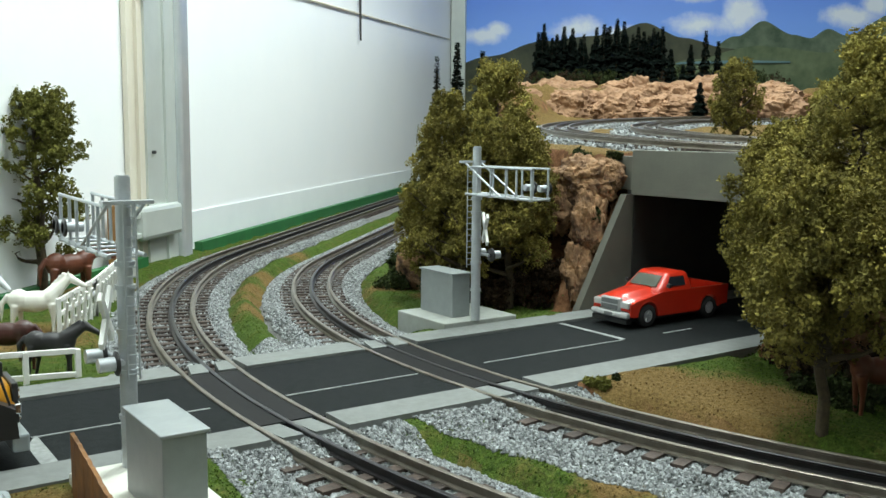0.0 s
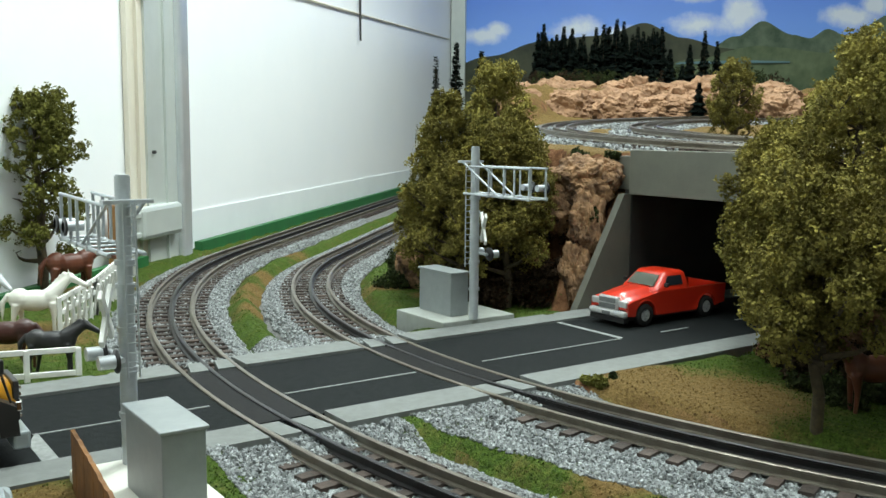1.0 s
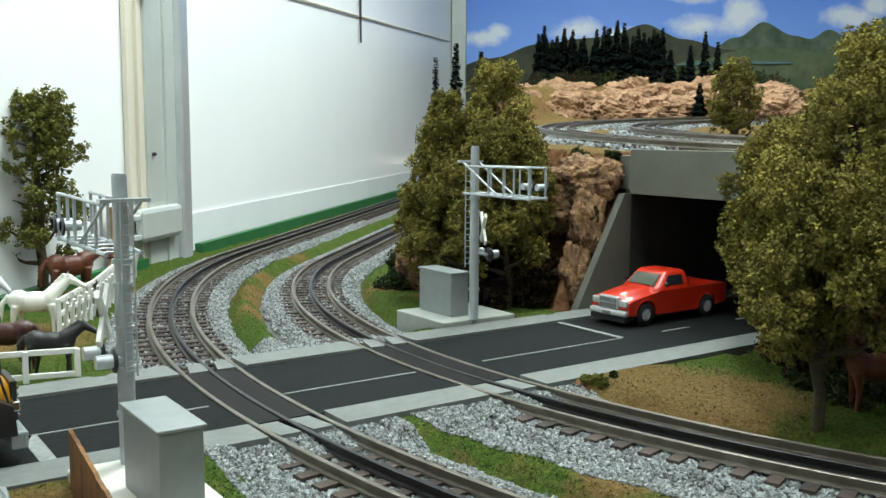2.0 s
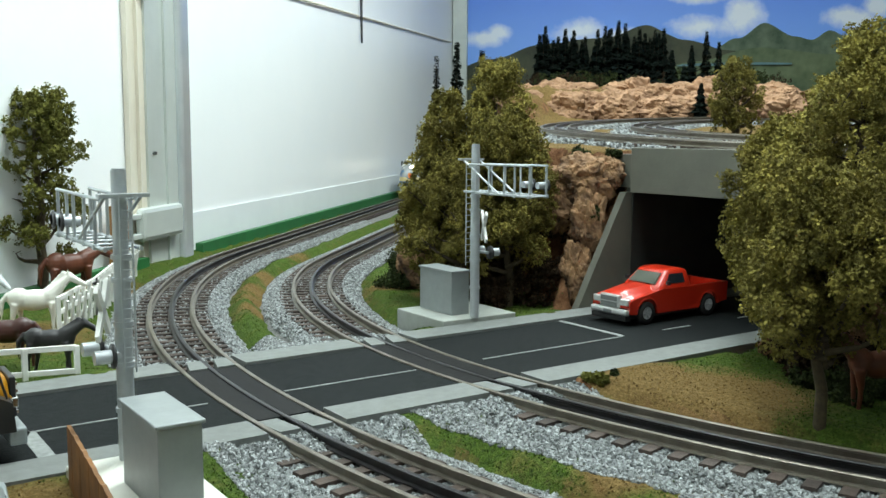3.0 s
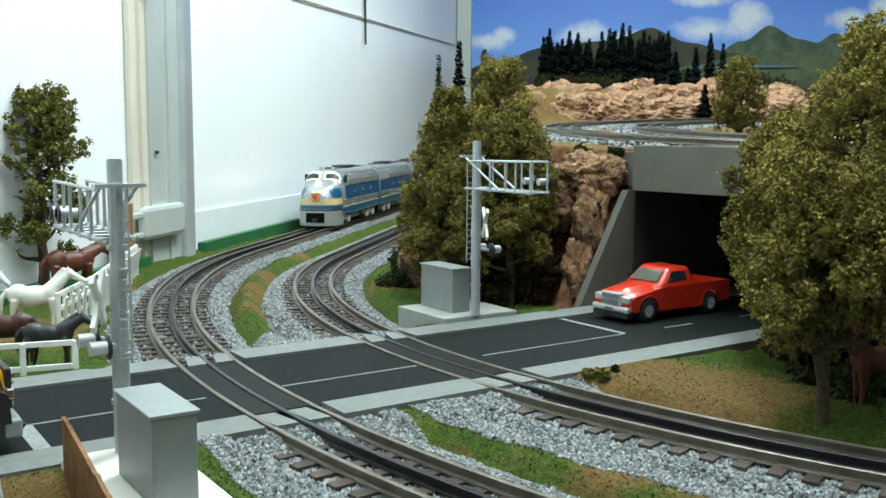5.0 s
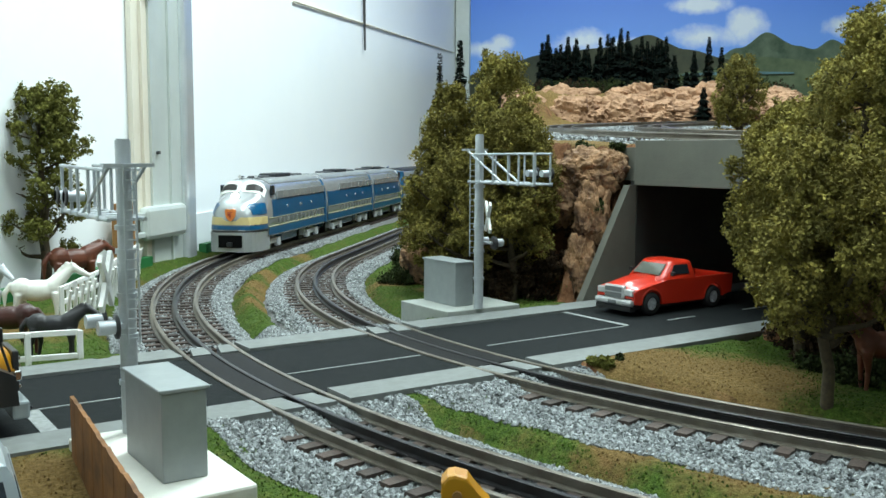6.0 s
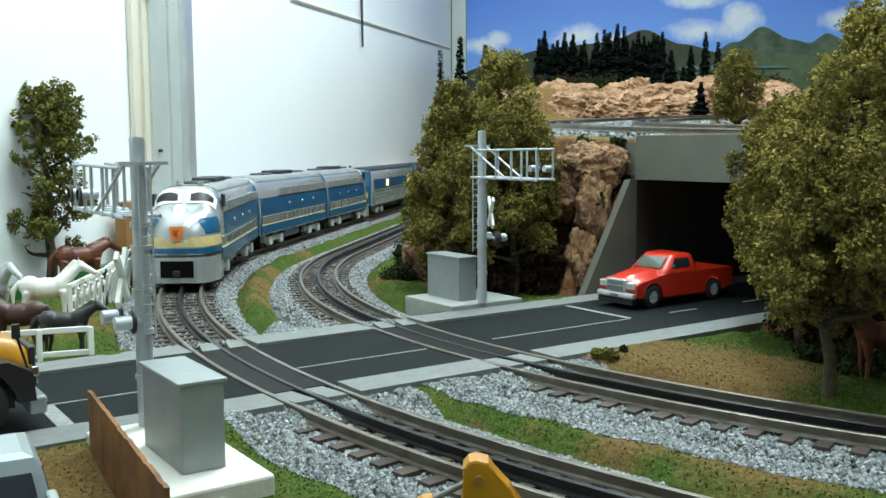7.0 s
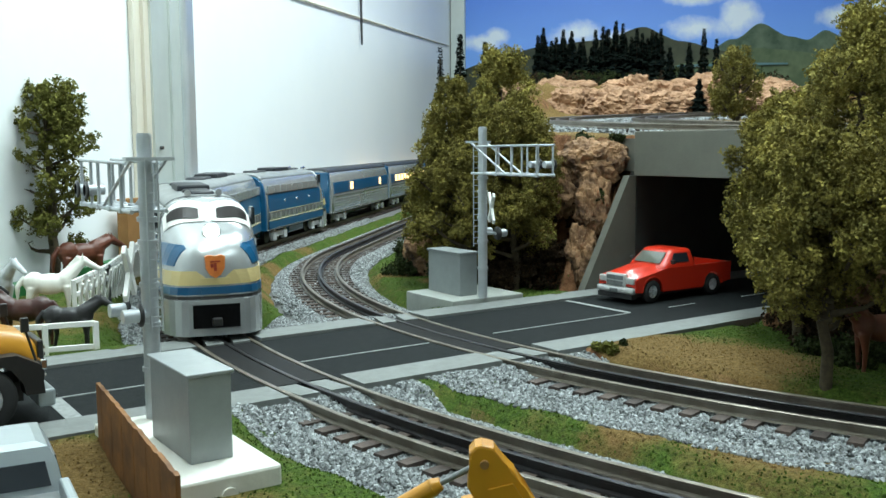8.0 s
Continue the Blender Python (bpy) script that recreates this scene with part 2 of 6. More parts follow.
def on_line(center, radius, bend, s, far=1.5, r2=0.8):
    """Point and heading at s metres along a curve: an arc for s < 0, then straight, then a second right-hand arc."""
    if s <= 0:
        a = bend - s / radius
        return Vector((center.x + radius * math.cos(a), center.y + radius * math.sin(a))), a - math.pi / 2
    p = Vector((center.x + radius * math.cos(bend), center.y + radius * math.sin(bend)))
    d = bend - math.pi / 2
    if s <= far:
        return p + s * Vector((math.cos(d), math.sin(d))), d
    q = p + far * Vector((math.cos(d), math.sin(d)))
    e = (s - far) / r2
    c = q + r2 * Vector((math.sin(d), -math.cos(d)))
    return c + r2 * Vector((math.cos(d + math.pi / 2 - e), math.sin(d + math.pi / 2 - e))), d - e


def line_a(s):
    return on_line(A_C, A_R, A_BEND, s, 1.5, 0.55)


def line_b(s):
    return on_line(B_C, B_R, B_BEND, s, 0.75, 0.9)


def wall_dist(x, y):
    return (x - WALL_P.x) * WALL_N.x + (y - WALL_P.y) * WALL_N.y


def sstep(a, b, x):
    t = min(1.0, max(0.0, (x - a) / (b - a)))
    return t * t * (3 - 2 * t)


def plateau(x, y):
    return 0.129 + 0.045 * min(1.3, max(0.0, (x - 0.14) * 0.7 + (y - 0.05) * 0.7))


GROUND = -0.0045


def track_gap(x, y):
    """Distance to the nearer of the two lower tracks."""
    out = []
    for c, r, bend, far in ((A_C, A_R, A_BEND, 1.5), (B_C, B_R, B_BEND, 0.75)):
        a = math.atan2(y - c.y, x - c.x) % (2 * math.pi)
        if a >= bend:
            out.append(abs(math.hypot(x - c.x, y - c.y) - r))
        else:
            p = c + r * Vector((math.cos(bend), math.sin(bend)))
            d = bend - math.pi / 2
            u = (x - p.x) * math.cos(d) + (y - p.y) * math.sin(d)
            out.append(abs((y - p.y) * math.cos(d) - (x - p.x) * math.sin(d)) if -0.1 < u < far else 1.0)
    return min(out)


def land(x, y):
    """Height of the scenery."""
    r = math.hypot(x - B_C.x, y - B_C.y)
    a = math.atan2(y - B_C.y, x - B_C.x) % (2 * math.pi)
    w = wall_dist(x, y)
    n1 = noise.noise((x * 14, y * 14, 0.3))
    n2 = noise.noise((x * 45, y * 45, 4.1))
    n3 = noise.noise((x * 120, y * 120, 2.2))
    z = GROUND + 0.0025 * n1 + 0.0008 * n2
    z -= 0.0145 * (1 - sstep(0.040, 0.064, track_gap(x, y) + 0.004 * n2)) * max(sstep(0.002, 0.050, max(-0.072 - y, y - 0.096)), 1 - sstep(0.032, 0.042, track_gap(x, y)))
    z += 0.0036 * (1 - sstep(0.0, 0.05, max(-0.072 - y, y - 0.096))) * sstep(0.034, 0.044, track_gap(x, y))
    foot = 0.535 + 0.08 * sstep(radians(168), radians(145), a) + 0.02 * sstep(radians(192), radians(205), a)
    inner = foot - r + 0.012 * n2
    beyond = (-0.30 - w) + 0.02 * n1
    side = max(inner, beyond if (x > 0.45 and y > 0.15) or (x > 0.5) else -1)
    if side > 0 and not (x > 0.55 and r > 0.60 and y < 0.1):
        rise = sstep(0.0, 0.062, side + 0.006 * n3)
        up = plateau(x, y) + 0.0025 * n1
        u = math.hypot(x - U_C.x, y - U_C.y)
        t = (x - U_C.x) * 0.72 + (y - U_C.y) * 0.69
        ridge = sstep(0.66, 0.78, u + 0.05 * n1) * sstep(-0.1, 0.15, t)
        up += ridge * (0.050 + 0.02 * n1 + 0.010 * n2) + 0.01 * sstep(0.9, 1.5, u) * ridge
        z = z + (up - z) * rise
        if rise * (1 - rise) > 0.02 or 0.1 < ridge < 0.9:
            z += 0.010 * n2 + 0.006 * n3
    # the road cutting under the bridge
    if (x < 0.66 and -0.067 < y < 0.091) or (0.030 < x < 0.66 and -0.078 < y < 0.118) or (0.066 < x < 0.66 and -0.100 < y < 0.118):
        z = min(z, -0.015)
    return z


# ---- scenery ground ----
M_LAND = bpy.data.materials.new("scenery_ground")
M_LAND.use_nodes = True


def land_material(m):
    nt = m.node_tree
    b = nt.nodes["Principled BSDF"]
    b.inputs["Roughness"].default_value = 0.95
    b.inputs["Specular IOR Level"].default_value = 0.15
    tc = nt.nodes.new("ShaderNodeTexCoord")

    def nz(scale, detail=8):
        n = nt.nodes.new("ShaderNodeTexNoise")
        n.inputs["Scale"].default_value, n.inputs["Detail"].default_value = scale, detail
        n.inputs["Roughness"].default_value = 0.7
        nt.links.new(tc.outputs["Object"], n.inputs["Vector"])
        return n

    def ramp(src, stops):
        r = nt.nodes.new("ShaderNodeValToRGB")
        for e, (p, c) in zip(r.color_ramp.elements, (stops[0], stops[-1])):
            e.position, e.color = p, (*c, 1)
        for p, c in stops[1:-1]:
            r.color_ramp.elements.new(p).color = (*c, 1)
        nt.links.new(src, r.inputs["Fac"])
        return r

    def mix(fac, a, c):
        x = nt.nodes.new("ShaderNodeMix")
        x.data_type = "RGBA"
        nt.links.new(fac, x.inputs["Factor"])
        nt.links.new(a, x.inputs[6])
        nt.links.new(c, x.inputs[7])
        return x.outputs[2]

    fine = nz(420)
    grass = ramp(fine.outputs["Fac"], [(0.3, (0.013, 0.025, 0.004)), (0.5, (0.042, 0.074, 0.009)), (0.72, (0.095, 0.138, 0.022))])
    dirt = ramp(fine.outputs["Fac"], [(0.3, (0.058, 0.035, 0.011)), (0.52, (0.140, 0.090, 0.029)), (0.75, (0.22, 0.150, 0.060))])
    rock = ramp(nz(38).outputs["Fac"], [(0.34, (0.018, 0.009, 0.006)), (0.48, (0.11, 0.05, 0.022)), (0.6, (0.22, 0.11, 0.055)), (0.74, (0.36, 0.22, 0.14))])
    att = nt.nodes.new("ShaderNodeAttribute")
    att.attribute_name = "bare_soil"
    addn = nt.nodes.new("ShaderNodeMath")
    addn.operation = "MULTIPLY_ADD"
    nt.links.new(nz(60, 6).outputs["Fac"], addn.inputs[0])
    addn.inputs[1].default_value = 0.9
    nt.links.new(att.outputs["Fac"], addn.inputs[2])
    patch = ramp(addn.outputs[0], [(0.58, (0, 0, 0)), (1.12, (1, 1, 1))])
    ground = mix(patch.outputs["Color"], grass.outputs["Color"], dirt.outputs["Color"])
    geo = nt.nodes.new("ShaderNodeNewGeometry")
    sep = nt.nodes.new("ShaderNodeSeparateXYZ")
    nt.links.new(geo.outputs["True Normal"], sep.inputs[0])
    steep = ramp(sep.outputs["Z"], [(0.50, (1, 1, 1)), (0.74, (0, 0, 0))])
    nt.links.new(mix(steep.outputs["Color"], ground, rock.outputs["Color"]), b.inputs["Base Color"])
    bp = nt.nodes.new("ShaderNodeBump")
    bp.inputs["Distance"].default_value, bp.inputs["Strength"].default_value = 0.0016, 0.9
    nt.links.new(nz(650, 4).outputs["Fac"], bp.inputs["Height"])
    nt.links.new(bp.outputs["Normal"], b.inputs["Normal"])


land_material(M_LAND)


# bare patches: x, y, reach
BARE = [(-0.075, -0.095, 0.055), (-0.055, -0.135, 0.060), (-0.085, -0.165, 0.030), (-0.205, -0.200, 0.022), (-0.170, -0.250, 0.045), (-0.135, 0.330, 0.030), (-0.115, 0.375, 0.034), (-0.070, 0.440, 0.034), (-0.160, 0.280, 0.022), (0.000, 0.250, 0.020), (-0.010, 0.310, 0.026), (-0.425, -0.110, 0.050), (-0.455, -0.190, 0.085), (-0.360, 0.250, 0.060), (-0.250, 0.470, 0.050), (0.010, 0.600, 0.040)]


def bare_soil(x, y):
    return max([0.12] + [1.0 - 0.75 * math.hypot(x - a, y - b) / r for a, b, r in BARE])


def scenery():
    # a closer mesh round the crossing than in the distance
    xs = np.concatenate([np.arange(-1.10, -0.50, 0.012), np.arange(-0.50, 0.16, 0.0048), np.arange(0.16, 2.20, 0.0125)]).tolist()
    ys = np.concatenate([np.arange(-0.95, -0.34, 0.012), np.arange(-0.34, 0.56, 0.0048), np.arange(0.56, 2.20, 0.0125)]).tolist()
    nx, ny = len(xs) - 1, len(ys) - 1
    v = [(x, y, land(x, y)) for y in ys for x in xs]
    f = []
    for j in range(ny):
        for i in range(nx):
            a = j * (nx + 1) + i
            x, y, _ = v[a]
            if wall_dist(x, y) < 0.01:
                f.append((a, a + 1, a + nx + 2, a + nx + 1))
    me = raw("ground", v, f, M_LAND, True)
    soil = me.attributes.new("bare_soil", "FLOAT", "POINT")
    soil.data.foreach_set("value", [bare_soil(p[0], p[1]) if p[2] < 0.09 else 0.62 for p in v])
    ob = new("ground", me)
    return tagged(ob, "model railway scenery with grass, dirt and brown rock slopes", "ground", kind="structure")


scenery()


# ---- room ----
def wall_box(name, s0, s1, w0, w1, z0, z1, material, parent=None, label="", kind="", category=""):
    """A box along the long wall: s along it, w out of it (towards the track is negative)."""
    sh = Shape()
    sh.box(s0, s1, w0, w1, z0, z1)
    ob = part(name, sh, material, parent, label, kind)
    ob.matrix_basis = pose(WALL_P.x, WALL_P.y, 0, 0, 0, 45.5)
    if category:
        ob["category"] = category
    return ob


wall_box("wall_west", -2.6, CORNER + 0.05, 0.0, 0.08, -1.0, 1.6, M_WALL, None, "smooth white wall boards", "structure")
wall_box("baseboard", 0.004, CORNER - 0.03, -0.0022, -0.0005, -0.03, 0.044, M_WALL2, None, "light grey strip along the foot of the wall", "structure")
wall_box("trim", 0.0, CORNER - 0.03, -0.018, -0.008, -0.03, 0.006, M_GREENSTRIP, None, "green painted strip behind the track", "structure")
wall_box("trim", -0.62, -0.145, -0.018, -0.008, -0.03, 0.006, M_GREENSTRIP, None, "green painted strip behind the paddock", "structure")
wall_box("wall_corner_post", CORNER - 0.03, CORNER + 0.0, -0.05, -0.003, -1.0, 1.6, M_POST, None, "grey metal post in the corner of the room", "structure")


def seams():
    """Dark joint lines of the wall boards and the short cable that hangs across them."""
    sh = Shape()
    sh.tube((0.40, -0.003, 0.370), (2.05, -0.003, 0.452), 0.0019, n=6)
    ob = part("wall_joint", sh, M_BEIGE, None, "brown joint strip across the wall boards", "structure")
    ob.matrix_basis = pose(WALL_P.x, WALL_P.y, 0, 0, 0, 45.5)
    sh = Shape()
    sh.tube((0.852, -0.006, 0.47), (0.858, -0.006, 0.337), 0.0034, 0.0022, n=8)
    ob = part("hanging_cable", sh, M_DARKBOLT, None, "")
    ob.matrix_basis = pose(WALL_P.x, WALL_P.y, 0, 0, 0, 45.5)
    tagged(ob, "short dark cable hanging on the white wall", "cable")


seams()


def wall_post():
    t = thing("steel_column", pose(WALL_P.x - 0.010 * WALL_D.x, WALL_P.y - 0.010 * WALL_D.y, 0, 0, 0, 45.5), "pale grey steel column with bolts on the white wall", "column")
    sh = Shape()
    sh.box(-0.114, -0.040, -0.010, -0.001, -1.0, 1.6)
    sh.box(-0.072, -0.068, -0.013, -0.0095, -1.0, 1.6)
    part("web", sh, M_POST, t)
    sh = Shape()
    sh.bevelbox(-0.040, -0.014, -0.018, -0.001, -1.0, 1.6, 0.004)
    part("flange", sh, M_POSTEDGE, t, "bright metal flange")
    sh = Shape()
    sh.box(-0.150, -0.114, -0.007, -0.001, -1.0, 1.6)
    sh.box(-0.134, -0.1305, -0.011, -0.0065, -1.0, 1.6)
    part("side_trim", sh, M_BEIGE, t, "yellowed edge trim")
    sh = Shape()
    sh.bevelbox(-0.150, -0.048, -0.021, -0.009, 0.024, 0.062, 0.0055)
    sh.bevelbox(-0.180, -0.120, -0.018, -0.009, 0.028, 0.034, 0.001)
    sh.bevelbox(-0.180, -0.120, -0.018, -0.009, 0.050, 0.056, 0.001)
    part("junction_box", sh, M_POST, t, "pale grey junction box")
    for s, z, r in ((-0.116, 0.299, 0.0045), (-0.1020, 0.122, 0.002)):
        sh = Shape()
        sh.tube((s, -0.014, z), (s, -0.009, z), r, n=12)
        part("bolt", sh, M_DARKBOLT, t, "dark bolt")


wall_post()


def room_shell():
    sh = Shape()
    sh.box(-3.0, 3.0, -3.4, 3.4, 1.6, 1.68)
    tagged(part("ceiling", sh, M_CEIL), "plain white ceiling", kind="structure").matrix_basis = pose(0, 0, 0, 0, 0, 45.5)
    sh = Shape()
    sh.box(-3.0, 3.0, -3.4, 3.4, -1.05, -1.0)
    tagged(part("floor", sh, M_TUNNEL), "dark room floor below the layout", kind="structure").matrix_basis = pose(0, 0, 0, 0, 0, 45.5)
    for name, box in (("wall_south", (-2.6, CORNER + 0.1, -3.3, -3.2, -1.0, 1.6)), ("wall_east", (-2.7, -2.6, -3.3, 0.08, -1.0, 1.6))):
        wall_box(name, *box, M_CEIL, None, "plain pale room wall", "structure")


room_shell()


# ---- painted backdrop: sky sheet with hills as cut-out layers ----
def sky_material():
    m = bpy.data.materials.new("painted_sky")
    m.use_nodes = True
    nt = m.node_tree
    b = nt.nodes["Principled BSDF"]
    b.inputs["Roughness"].default_value = 0.5
    tc = nt.nodes.new("ShaderNodeTexCoord")
    sep = nt.nodes.new("ShaderNodeSeparateXYZ")
    nt.links.new(tc.outputs["Object"], sep.inputs[0])
    grad = nt.nodes.new("ShaderNodeValToRGB")
    grad.color_ramp.elements[0].position, grad.color_ramp.elements[0].color = 0.25, (0.25, 0.48, 0.95, 1)
    grad.color_ramp.elements[1].position, grad.color_ramp.elements[1].color = 0.75, (0.065, 0.195, 0.80, 1)
    nt.links.new(sep.outputs["Z"], grad.inputs["Fac"])
    # cumulus heaps: soft spots pulled about by noise
    wob = nt.nodes.new("ShaderNodeTexNoise")
    wob.inputs["Scale"].default_value, wob.inputs["Detail"].default_value, wob.inputs["Roughness"].default_value = 9, 9, 0.62
    nt.links.new(tc.outputs["Object"], wob.inputs["Vector"])
    total = None
    for x, z, rx, rz in CLOUDS:
        sub = nt.nodes.new("ShaderNodeVectorMath")
        sub.operation = "SUBTRACT"
        nt.links.new(tc.outputs["Object"], sub.inputs[0])
        sub.inputs[1].default_value = (x, 0, z)
        mul = nt.nodes.new("ShaderNodeVectorMath")
        mul.operation = "MULTIPLY"
        nt.links.new(sub.outputs[0], mul.inputs[0])
        mul.inputs[1].default_value = (1 / rx, 0, 1 / rz)
        ln = nt.nodes.new("ShaderNodeVectorMath")
        ln.operation = "LENGTH"
        nt.links.new(mul.outputs[0], ln.inputs[0])
        inv = nt.nodes.new("ShaderNodeMath")
        inv.operation, inv.use_clamp = "SUBTRACT", True
        inv.inputs[0].default_value = 1.0
        nt.links.new(ln.outputs["Value"], inv.inputs[1])
        if total is None:
            total = inv.outputs[0]
        else:
            mx = nt.nodes.new("ShaderNodeMath")
            mx.operation = "MAXIMUM"
            nt.links.new(total, mx.inputs[0])
            nt.links.new(inv.outputs[0], mx.inputs[1])
            total = mx.outputs[0]
    mr = nt.nodes.new("ShaderNodeMath")
    mr.operation = "MULTIPLY_ADD"
    nt.links.new(wob.outputs["Fac"], mr.inputs[0])
    mr.inputs[1].default_value, mr.inputs[2].default_value = 2.4, -1.2
    add = nt.nodes.new("ShaderNodeMath")
    add.operation = "MULTIPLY_ADD"
    nt.links.new(total, add.inputs[0])
    add.inputs[1].default_value = 1.5
    nt.links.new(mr.outputs[0], add.inputs[2])
    ramp = nt.nodes.new("ShaderNodeValToRGB")
    ramp.color_ramp.elements[0].position, ramp.color_ramp.elements[1].position = 0.15, 1.0
    nt.links.new(add.outputs[0], ramp.inputs["Fac"])
    gate = nt.nodes.new("ShaderNodeMath")
    gate.operation, gate.use_clamp = "MULTIPLY", True
    nt.links.new(total, gate.inputs[0])
    gate.inputs[1].default_value = 6.0
    g2 = nt.nodes.new("ShaderNodeMath")
    g2.operation = "MULTIPLY"
    nt.links.new(gate.outputs[0], g2.inputs[0])
    nt.links.new(ramp.outputs["Color"], g2.inputs[1])
    mix = nt.nodes.new("ShaderNodeMix")
    mix.data_type = "RGBA"
    nt.links.new(g2.outputs[0], mix.inputs["Factor"])
    nt.links.new(grad.outputs["Color"], mix.inputs[6])
    mix.inputs[7].default_value = (0.74, 0.80, 0.92, 1)
    nt.links.new(mix.outputs[2], b.inputs["Base Color"])
    return m


# cloud heaps on the sheet: across, up, half width, half height
CLOUDS = [(0.10, 0.470, 0.11, 0.04), (0.16, 0.490, 0.06, 0.035), (0.42, 0.49, 0.12, 0.06), (0.56, 0.47, 0.10, 0.04), (0.82, 0.50, 0.16, 0.05), (0.95, 0.53, 0.09, 0.07), (0.80, 0.60, 0.12, 0.04), (1.27, 0.52, 0.12, 0.05), (1.35, 0.56, 0.06, 0.05), (1.50, 0.63, 0.08, 0.03), (1.75, 0.52, 0.2, 0.07)]
M_SKY = sky_material()
M_HILLNEAR = mat("painted_dark_hill", (0.020, 0.028, 0.014), 0.7, 0, (0.065, 0.070, 0.036), 11)
M_HILLFAR = mat("painted_green_hill", (0.050, 0.085, 0.038), 0.7, 0, (0.13, 0.165, 0.085), 14)
M_PEAK = mat("painted_blue_green_peak", (0.030, 0.062, 0.034), 0.7, 0, (0.13, 0.17, 0.11), 13)
M_LAKE = mat("painted_lake", (0.10, 0.20, 0.22), 0.5, 0, (0.08, 0.17, 0.19), 10)
BACK = pose(WALL_P.x + CORNER * WALL_D.x, WALL_P.y + CORNER * WALL_D.y, 0, 0, 0, -44.5)


def backdrop():
    sh = Shape()
    sh.box(0.0, 3.2, 0.0, 0.06, -1.0, 1.6)
    ob = part("backdrop", sh, M_SKY, None, "painted blue sky with white clouds", "structure")
    ob.matrix_basis = BACK

    def hill(pts, depth, material, label):
        h = Shape()
        out = []
        for (xa, za), (xb, zb) in zip(pts[:-1], pts[1:]):
            for k in range(14):
                u = k / 14
                x = xa + (xb - xa) * u
                out.append((x, za + (zb - za) * (u * u * (3 - 2 * u)) + 0.006 * noise.noise((x * 14, depth * 50, 1))))
        out.append(pts[-1])
        h.prism([(pts[0][0], 0.0)] + out + [(pts[-1][0], 0.0)], -depth, -depth + 0.003, "y")
        o = part("painted_hill", h, material, None, label, "structure")
        o.matrix_basis = BACK

    hill([(0.0, 0.37), (0.12, 0.40), (0.32, 0.45), (0.52, 0.47), (0.645, 0.505), (0.76, 0.46), (0.92, 0.42), (1.1, 0.35)], 0.010, M_HILLNEAR, "dark wooded hills painted on the backdrop")
    hill([(0.84, 0.42), (0.93, 0.460), (1.015, 0.507), (1.11, 0.462), (1.16, 0.452), (1.215, 0.485), (1.27, 0.46), (1.42, 0.53), (1.6, 0.46), (2.2, 0.5), (3.1, 0.42)], 0.006, M_PEAK, "blue-green peaks painted on the backdrop")
    hill([(0.60, 0.33), (0.80, 0.39), (1.0, 0.43), (1.2, 0.41), (1.6, 0.42), (2.2, 0.40), (3.1, 0.41)], 0.014, M_HILLFAR, "pale green foothills painted on the backdrop")
    h = Shape()
    h.prism([(0.74, 0.372), (0.95, 0.374), (1.1, 0.375), (1.1, 0.380), (0.95, 0.384), (0.76, 0.379)], -0.022, -0.018, "y")
    part("painted_lake", h, M_LAKE, None, "pale blue lake painted on the backdrop", "structure").matrix_basis = BACK


backdrop()


# ---- tracks ----
GAUGE = 0.0345
TIE_L, TIE_W, TIE_H, TIE_STEP = 0.062, 0.0070, 0.0048, 0.0148


def rail_profile(h=0.0055, head=0.0014, foot=0.0024):
    return [(-foot, -h), (foot, -h), (foot * 0.9, -h + 0.0008), (0.0005, -h + 0.0014), (0.0005, -0.0016), (head, -0.0012), (head, -0.0003), (head * 0.6, 0), (-head * 0.6, 0), (-head, -0.0003), (-head, -0.0012), (-0.0005, -0.0016), (-0.0005, -h + 0.0014), (-foot * 0.9, -h + 0.0008)]


def sweep(line, s0, s1, step, off, prof, top):
    rings = []
    n = max(2, int((s1 - s0) / step))
    for k in range(n + 1):
        s = s0 + (s1 - s0) * k / n
        p, a = line(s)
        nx, ny = -math.sin(a), math.cos(a)
        z = top(p.x, p.y) if callable(top) else top
        rings.append([(p.x + nx * (off + u), p.y + ny * (off + u), z + w) for u, w in prof])
    return rings


def make_track(label, line, s0, s1, top, step=0.02, tie_from=None, tie_to=None, skip=lambda p: False, black=True):
    t = thing("railway_track", Matrix(), label, "track", "tracks of the layout")
    for off, material, name in ((-GAUGE / 2, M_RAIL, "rail"), (GAUGE / 2, M_RAIL, "rail"), (0, M_RAILBLACK if black else M_RAIL, "centre_rail")):
        sh = Shape()
        sh.loft(sweep(line, s0, s1, step, off, rail_profile(), top), smooth=False)
        part(name, sh, material, t, "black centre rail" if name == "centre_rail" and black else "")
    tie = Shape()
    tie.box(-TIE_W / 2, TIE_W / 2, -TIE_L / 2, TIE_L / 2, -TIE_H, 0, top=0.97)
    me = tie.mesh("tie", M_TIE)
    rest = Shape()
    n = int((s1 - s0) / TIE_STEP)
    kept = []
    for k in range(n):
        s = s0 + (k + 0.5) * TIE_STEP
        p, a = line(s)
        if not skip(p):
            kept.append((s, p, a))
    near = [q for q in kept if tie_from is None or tie_from <= q[0] <= tie_to][:300]
    for q in kept:
        s, p, a = q
        z = (top(p.x, p.y) if callable(top) else top) - 0.0054
        m = pose(p.x, p.y, z, 0, 0, math.degrees(a) + random.uniform(-1.2, 1.2))
        if q in near:
            ob = new("tie", me)
            ob.parent = t
            ob.matrix_basis = m
        else:
            rest.box(-TIE_W / 2, TIE_W / 2, -TIE_L / 2, TIE_L / 2, -TIE_H, 0, m)
    if rest.v:
        part("far_ties", rest, M_TIE, t, "brown ties", "stuff")
    return t


